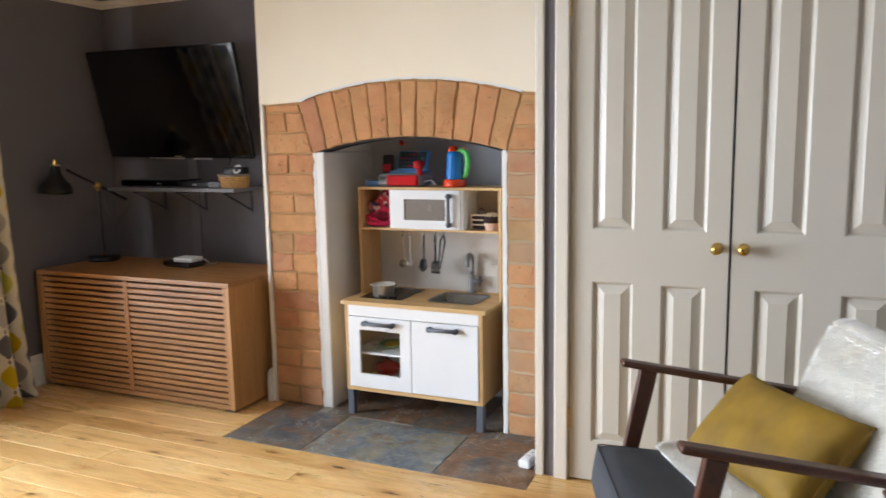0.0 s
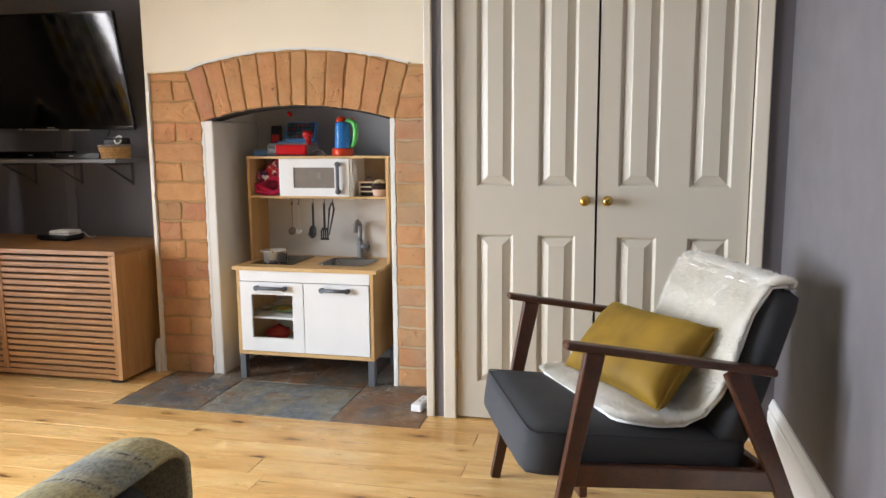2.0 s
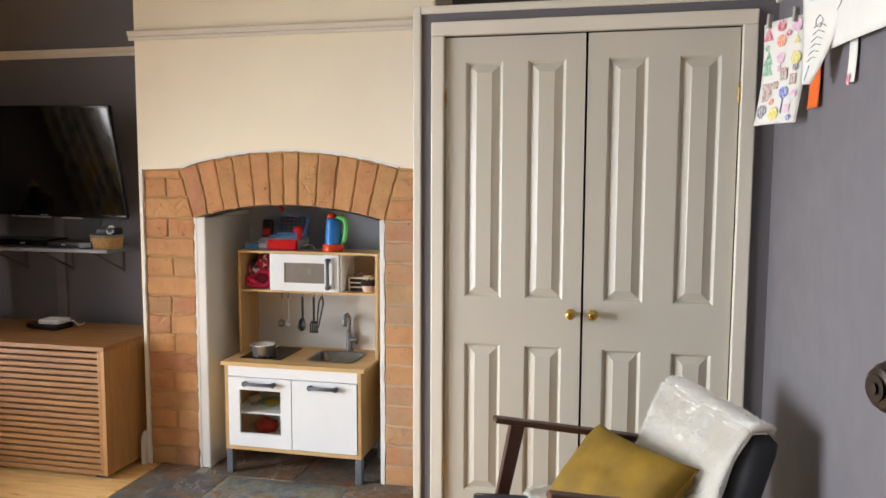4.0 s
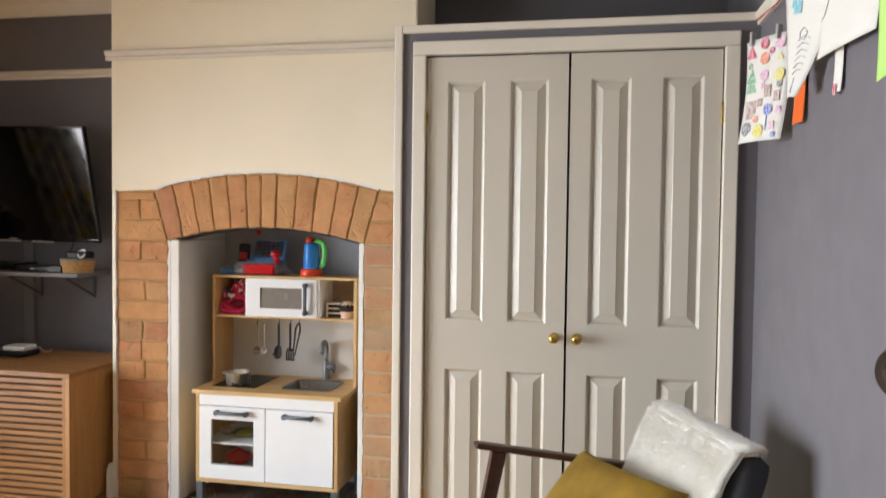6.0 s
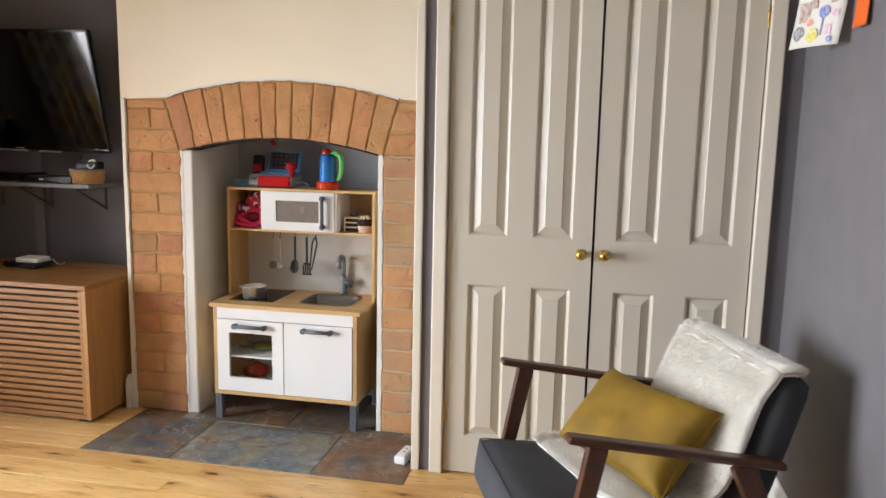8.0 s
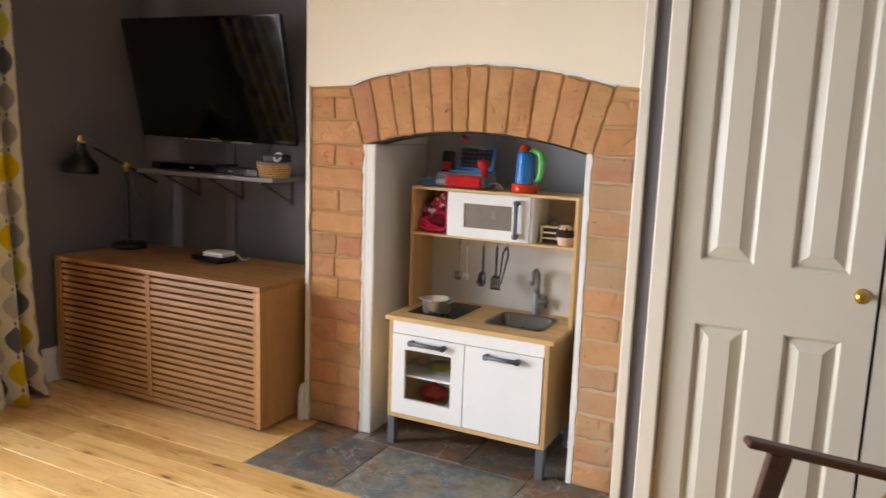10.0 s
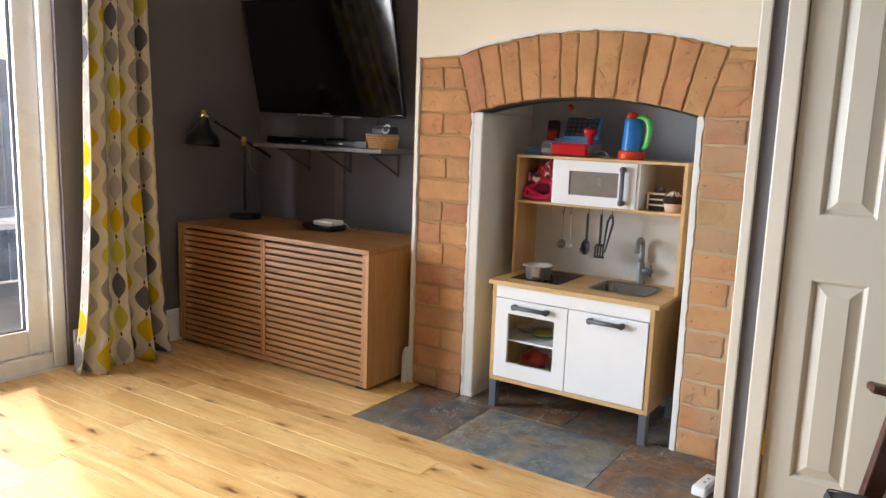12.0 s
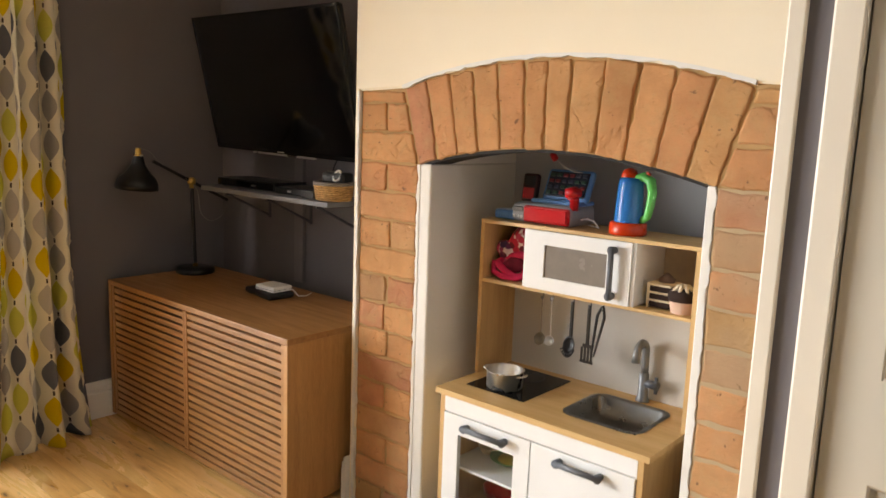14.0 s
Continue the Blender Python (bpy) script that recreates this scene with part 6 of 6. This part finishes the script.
def crayon(name, colour):
    """Uneven crayon strokes that let the paper show through."""
    n = Nodes("crayon_" + name)
    f = n.noise(n.coords((1, 1, 0.35)), 260, 3, 0.6)
    pale = tuple(0.45 * c + 0.42 for c in colour[:3])
    n.base(n.ramp(f, (0.42, colour), (0.60, pale)))
    n.gloss(0.85)
    return n.m


INKS = [crayon(n, c) for n, c in (("red", srgb(200, 60, 80)), ("orange", srgb(226, 120, 60)), ("yellow", srgb(216, 198, 70)), ("green", srgb(96, 160, 110)), ("blue", srgb(84, 96, 176)), ("brown", srgb(168, 130, 112)), ("pink", srgb(214, 160, 180)), ("grey", srgb(110, 104, 104)), ("teal", srgb(90, 176, 184)))]


def drawings():
    white = srgb(218, 213, 203)
    p, at = paper("drawing_of_sweets", pose(2.700, -0.738, 1.920, -3, 0, -60.0), 0.180, 0.318, "white paper covered in small coloured crayon drawings", white, 0.025, -0.012)
    spots = [(-.33, .12, 0, "tri", .026), (0, .06, 0, "disc", .018), (0, .2, 1, "disc", .019), (.33, .08, 6, "disc", .02), (.33, .22, 2, "tri", .014), (-.32, .36, 3, "tri", .024), (-.32, .45, 3, "tri", .028), (0, .36, 6, "disc", .017), (.32, .38, 2, "disc", .02), (.1, .52, 5, "box", .02), (-.25, .68, 5, "box", .03), (.3, .58, 5, "box", .017), (.15, .70, 4, "disc", .018), (-.3, .87, 7, "disc", .022), (.0, .9, 2, "disc", .021), (.28, .86, 6, "box", .014), (-.05, .62, 5, "box", .013), (.33, .47, 7, "disc", .011), (.36, .72, 6, "disc", .012), (-.36, .24, 3, "disc", .010), (.16, .14, 0, "disc", .010), (-.1, .78, 1, "disc", .011), (-.02, .46, 6, "box", .010), (.34, .95, 4, "disc", .009)]
    for u, v, k, kind, r in spots:
        doodle(p, at, u, v, r, INKS[k], kind)
    stroke(p, at, [(0.15, 0.75), (0.16, 0.90)], INKS[4], 0.002)
    stroke(p, at, [(0, 0.40), (0.0, 0.47)], INKS[6], 0.0015)
    p, at = paper("drawing_of_bird", pose(2.716, -1.095, 2.030, -3, 4, -74), 0.235, 0.350, "white paper with a teal shape and a pencilled bird", white, 0.03, -0.01, 0.84)
    doodle(p, at, -0.15, 0.26, 0.030, INKS[8], "tri")
    doodle(p, at, -0.12, 0.30, 0.026, INKS[8], "box")
    for i in range(6):
        stroke(p, at, [(-0.05, 0.58 + i * 0.05), (0.1, 0.55 + i * 0.05), (0.26, 0.58 + i * 0.045)], INKS[7])
    stroke(p, at, [(-0.02, 0.52), (0.06, 0.49), (0.16, 0.53), (0.12, 0.58), (0.0, 0.57), (-0.02, 0.52)], INKS[7])
    stroke(p, at, [(0.1, 0.86), (0.1, 0.97)], INKS[4])
    p, at = paper("drawing_of_dolphin", pose(2.738, -1.315, 1.990, 0, 3, -90), 0.44, 0.235, "large white paper with a pencilled dolphin", white, 0.012, 0.0)
    stroke(p, at, [(-0.40, 0.62), (-0.38, 0.35), (-0.30, 0.16), (-0.18, 0.12), (-0.12, 0.2), (-0.20, 0.30), (-0.25, 0.45), (-0.3, 0.55), (-0.40, 0.62)], INKS[7])
    p, at = paper("orange_paper", pose(2.748, -0.915, 1.832, 0, 0, -86), 0.085, 0.20, "strip of orange paper hanging behind the drawings", srgb(226, 96, 24), 0.01, clips=())
    p, at = paper("bookmark", pose(2.756, -1.240, 1.80, 0, 4, -88), 0.055, 0.135, "white paper strip with a red end", white, 0.006, clips=())
    doodle(p, at, 0.0, 0.95, 0.014, INKS[0], "box")
    p, at = paper("green_paper", pose(2.735, -1.610, 1.925, 0, -4, -88), 0.16, 0.29, "lime green paper with a dark green shape", srgb(176, 222, 120), 0.01)
    doodle(p, at, 0.25, 0.45, 0.045, plain("deep_green_card", srgb(24, 130, 60), 0.7), "disc")
    s = empty("drawing_line", pose(2.75, 0, 0), label="red string with clips along the picture rail", category="string")
    part("string", tube([(0, -0.36, 2.07), (-0.012, -0.7, 2.03), (-0.012, -1.05, 2.04), (0.0, -1.6, 2.03), (0, -2.0, 2.07)], 0.0022, 6), plain("red_string", srgb(176, 40, 50), 0.8), s)


drawings()


# ---- outside ----
ground = structure("ground", box(-300, -300, -0.35, 300, 300, -0.25), plain("paving", srgb(206, 202, 194), 0.9, 0, 0.2, 4), "pale grey paving outside the garden doors", "ground")


def fence():
    f = empty("fence", pose(-4.6, 0, -0.25), label="weathered blue-grey board fence", category="fence")
    mt = wood("weathered_board", srgb(205, 218, 230), srgb(165, 182, 200), 0.8, (14, 14, 1.2), 0, 0.35, 0.3)
    me = None
    for i in range(56):
        if me is None:
            ob = part("board", box(-0.012, 0, 0.02, 0.012, 0.135, 1.86, 0.004, 1), mt, f)
            me = ob.data
        else:
            ob = same("board", me, f, pose(0, 0, 0))
        ob.matrix_basis = pose(0.012 * (i % 2), -5.0 + i * 0.14, 0)
    for z in (0.35, 1.45):
        part("rail", box(0.026, -5.0, z, 0.065, 2.8, z + 0.07), mt, f)
    for y in (-4.9, -2.4, 0.1, 2.6):
        part("post", box(-0.10, y, 0, -0.014, y + 0.09, 1.95, 0.006, 1), mt, f)


fence()


def garden_table():
    t = empty("garden_table", pose(-3.55, 0.05, -0.25), label="white garden table standing on the paving", category="table")
    part("tabletop", box(-0.5, -0.75, 0.68, 0.5, 0.75, 0.72, 0.008), M_UPVC, t)
    for x in (-0.42, 0.42):
        for y in (-0.66, 0.66):
            part("leg", tube([(x, y, 0), (x * 0.95, y * 0.95, 0.68)], 0.022, 10), M_UPVC, t)


garden_table()


# ---- hearth slates ----
def slates():
    bed = structure("hearth", box(0.030, -0.490, -0.02, 1.428, 0.46, -0.002), M_GROUT, "slate tiled hearth set flush with the floor", "hearth")
    tiles = [(0.034, -0.486, 0.432, -0.068), (0.438, -0.486, 1.046, -0.078), (1.052, -0.486, 1.424, -0.080),
             (0.034, -0.060, 0.246, 0.012), (0.306, -0.060, 0.762, 0.440), (0.768, -0.070, 1.176, 0.440), (1.052, -0.074, 1.424, 0.010)]
    tiles[5] = (0.768, -0.070, 1.046, 0.440)
    tiles.append((1.052, 0.016, 1.176, 0.440))
    for i, (x0, y0, x1, y1) in enumerate(tiles):
        w, d = x1 - x0, y1 - y0
        bm = bmesh.new()
        nx, ny = max(2, int(w / 0.03)), max(2, int(d / 0.03))
        g = {}
        for a in range(nx + 1):
            for b in range(ny + 1):
                edge = 0.0018 if a in (0, nx) or b in (0, ny) else 0
                z = 0.003 + 0.0016 * noise.noise((x0 + a * w / nx, y0 + b * d / ny, 3)) * 1.0 + 0.001 * noise.noise((a * 0.9, b * 0.9, i)) - edge
                jx = 0.0012 * noise.noise((a * 1.7, b * 1.3, i + 5.0))
                g[a, b] = bm.verts.new((a * w / nx + jx, b * d / ny - jx, z))
        for a in range(nx):
            for b in range(ny):
                bm.faces.new((g[a, b], g[a + 1, b], g[a + 1, b + 1], g[a, b + 1]))
        rim = [g[a, 0] for a in range(nx)] + [g[nx, b] for b in range(ny)] + [g[a, ny] for a in range(nx, 0, -1)] + [g[0, b] for b in range(ny, 0, -1)]
        low = [bm.verts.new((v.co.x, v.co.y, -0.012)) for v in rim]
        for k in range(len(rim)):
            q = (k + 1) % len(rim)
            bm.faces.new((rim[q], rim[k], low[k], low[q]))
        ob = part("slate_tile", bm, M_SLATES[min(i, 3)], bed)
        ob.matrix_basis = pose(x0, y0, 0)


slates()


# ---- bricks ----
def rough_block(pts, y0, y1, seed, jit=0.0076):
    """A worn brick from its four corners (x, z): pillowed face at y0, wavy arrises sinking into the joint."""
    r = random.Random(seed)
    a, b, c, d = [Vector((p[0], 0, p[1])) for p in pts]
    off = Vector((r.uniform(0, 90), r.uniform(0, 90), r.uniform(0, 90)))
    w, h = ((b - a).length + (c - d).length) / 2, ((d - a).length + (c - b).length) / 2
    steps = lambda L: [0.0, 0.0035 / L, 0.0075 / L] + [0.0075 / L + (1 - 0.015 / L) * i / k for k in (max(2, round(L / 0.026)),) for i in range(1, k)] + [1 - 0.0075 / L, 1 - 0.0035 / L, 1.0]
    us, vs = steps(w), steps(h)
    tx, tz = r.uniform(-0.014, 0.014), r.uniform(-0.014, 0.014)
    bm = bmesh.new()
    g = {}
    for i, u in enumerate(us):
        for j, v in enumerate(vs):
            p = (a * (1 - u) + b * u) * (1 - v) + (d * (1 - u) + c * u) * v
            q = p * 34 + off
            edge = i in (0, len(us) - 1) or j in (0, len(vs) - 1)
            corner = i in (0, len(us) - 1) and j in (0, len(vs) - 1)
            near = i in (1, len(us) - 2) or j in (1, len(vs) - 2)
            wav = Vector((noise.noise(q), 0, noise.noise(q + Vector((31, 0, 0))))) * jit
            if corner:
                wav += ((a + b + c + d) / 4 - p).normalized() * 0.005
            y = y0 + tx * (u - 0.5) * w + tz * (v - 0.5) * h + 0.0016 * noise.noise(q * 1.7)
            y += 0.0036 if edge else (0.0003 if near else 0.0)
            g[i, j] = bm.verts.new((p.x + wav.x, y, p.z + wav.z))
    for i in range(len(us) - 1):
        for j in range(len(vs) - 1):
            bm.faces.new((g[i, j], g[i + 1, j], g[i + 1, j + 1], g[i, j + 1]))
    m, k = len(us) - 1, len(vs) - 1
    rim = [g[i, 0] for i in range(m)] + [g[m, j] for j in range(k)] + [g[i, k] for i in range(m, 0, -1)] + [g[0, j] for j in range(k, 0, -1)]
    low = [bm.verts.new((e.co.x, y1, e.co.z)) for e in rim]
    for i in range(len(rim)):
        q = (i + 1) % len(rim)
        bm.faces.new((rim[q], rim[i], low[i], low[q]))
    bmesh.ops.recalc_face_normals(bm, faces=bm.faces[:])
    return bm


def brickwork():
    wall = tagged(empty("brick_surround"), label="orange-brown brick fireplace surround with an arched head", category="fireplace", kind="structure")
    r = random.Random(3)
    seed = 0

    def rect(x0, z0, x1, z1, y, mat=M_BRICK):
        nonlocal seed
        seed += 1
        part("brick", rough_block([(x0, z0), (x1, z0), (x1, z1), (x0, z1)], y, 0.03, seed), mat, wall, "", True)

    # piers, course by course
    h, j = 0.0954, 0.009
    for c in range(13):
        z0, z1 = c * h + 0.004, (c + 1) * h - j + 0.004
        y = r.uniform(-0.0055, -0.003)
        cut = 0 if c % 2 and c != 7 else 0.112
        if cut:
            cut += r.uniform(-0.02, 0.02)
            rect(-0.018, z0, cut, z1, y)
            rect(cut + j, z0, NX0 - 0.003, z1, r.uniform(-0.0055, -0.003))
        else:
            rect(-0.018, z0, NX0 - 0.003, z1, y)
        cut = 0 if c % 2 else NX1 + 0.150 + r.uniform(-0.015, 0.012)
        if cut:
            rect(NX1 + 0.004, z0, cut, z1 - 0.002, y, M_DUSTY)
            rect(cut + j + 0.002, z0, 1.424, z1, r.uniform(-0.0055, -0.003), M_DUSTY)
        else:
            rect(NX1 + 0.004, z0, 1.424, z1, y, M_DUSTY)
    # the stones beside the arch, cut to its slope
    def slope(z, s):
        f = (z - SPRING) / (PIER - SPRING)
        a, b = (NX0, 0.176) if s < 0 else (NX1, 1.270)
        return a + (b - a) * f

    for k, (z0, z1) in enumerate(((1.243, 1.335), (1.342, 1.428), (1.434, 1.467))):
        for s in (-1, 1):
            a, b = slope(z0, s), slope(z1, s)
            if s < 0:
                if k == 1:
                    pieces = [[(-0.018, z0), (0.098, z0), (0.098, z1), (-0.018, z1)], [(0.105, z0), (a - 0.004, z0), (b - 0.004, z1), (0.105, z1)]]
                else:
                    pieces = [[(-0.018, z0), (a - 0.004, z0), (b - 0.004, z1), (-0.018, z1)]]
            elif k == 1:
                pieces = [[(a + 0.004, z0), (1.352, z0), (1.352, z1), (b + 0.004, z1)], [(1.359, z0), (1.424, z0), (1.424, z1), (1.359, z1)]]
            else:
                pieces = [[(a + 0.004, z0), (1.424, z0), (1.424, z1), (b + 0.004, z1)]]
            for p in pieces:
                seed += 1
                part("brick", rough_block(p, r.uniform(-0.0055, -0.003), 0.03, seed), M_BRICK, wall, "", True)
    # arch ring
    widths = [1.04, 1.0, 1.0, 1.0, 1.02, 0.82, 0.86, 1.08, 1.06, 1.06, 1.06, 1.0]
    tot, a = sum(widths), -HALF
    for wd in widths:
        b = a + 2 * HALF * wd / tot
        t0, t1 = math.degrees(0.0035 / R_IN), math.degrees(0.0035 / R_OUT)
        outl = arc(ARC_X, ARC_Z, R_IN + 0.001, a + t0, b - t0, 1) + arc(ARC_X, ARC_Z, R_OUT - 0.003 + r.uniform(-0.004, 0.003), b - t1, a + t1, 1)
        seed += 1
        part("brick", rough_block(outl, r.uniform(-0.0075, -0.004), 0.10, seed), M_BRICK, wall, "", True)
        a = b


brickwork()


# ---- floor boards ----
def floor_boards():
    base = box(XL, YF, -0.08, XR, -0.492, -0.016)
    box(XL, -0.492, -0.08, 0.026, YB, -0.016, bm=base)
    box(1.430, -0.492, -0.08, XR, YB, -0.016, bm=base)
    box(XR, RD_Y0 - 0.6, -0.08, XR + 1.3, RD_Y1 + 0.6, -0.001, bm=base)
    box(0.026, -0.492, -0.08, 1.430, 0.47, -0.022, bm=base)
    fl = structure("floor", base, M_UNDER, "honey-coloured oak board floor with knots", "floor")
    r = random.Random(11)
    pitch = 0.1285
    fixed = {0: [1.672], 1: [0.552, -0.76], 2: [1.680, -0.30], 3: [-0.95, 0.95]}
    rows = int((-0.492 - YF) / pitch) + 1
    for k in range(-7, rows):
        y1 = -0.492 - k * pitch
        y0 = y1 - pitch
        y0 = max(y0, YF)
        if y1 <= YF + 0.02:
            continue
        if k < 0:
            spans = [(XL, 0.026), (1.430, XR)]
            y1 = min(y1, YB)
            if y1 - y0 < 0.02:
                continue
        else:
            spans = [(XL, XR)]
        for a, b in spans:
            if k >= 0:
                cuts = fixed.get(k) or [XL + r.uniform(0.6, 1.6), XL + r.uniform(2.4, 3.6)]
            else:
                cuts = []
            xs = [a] + sorted(cuts) + [b]
            for x0, x1 in zip(xs, xs[1:]):
                L, w = x1 - x0 - 0.0016, y1 - y0 - 0.0014
                bm = box(0, 0, -0.015, L, w, 0.0, 0.0006, 1)
                ob = part("floor_board", bm, M_FLOOR, fl)
                ob.matrix_basis = pose(x0 + 0.0008, y0 + 0.0007, r.uniform(-0.0004, 0.0004))


floor_boards()
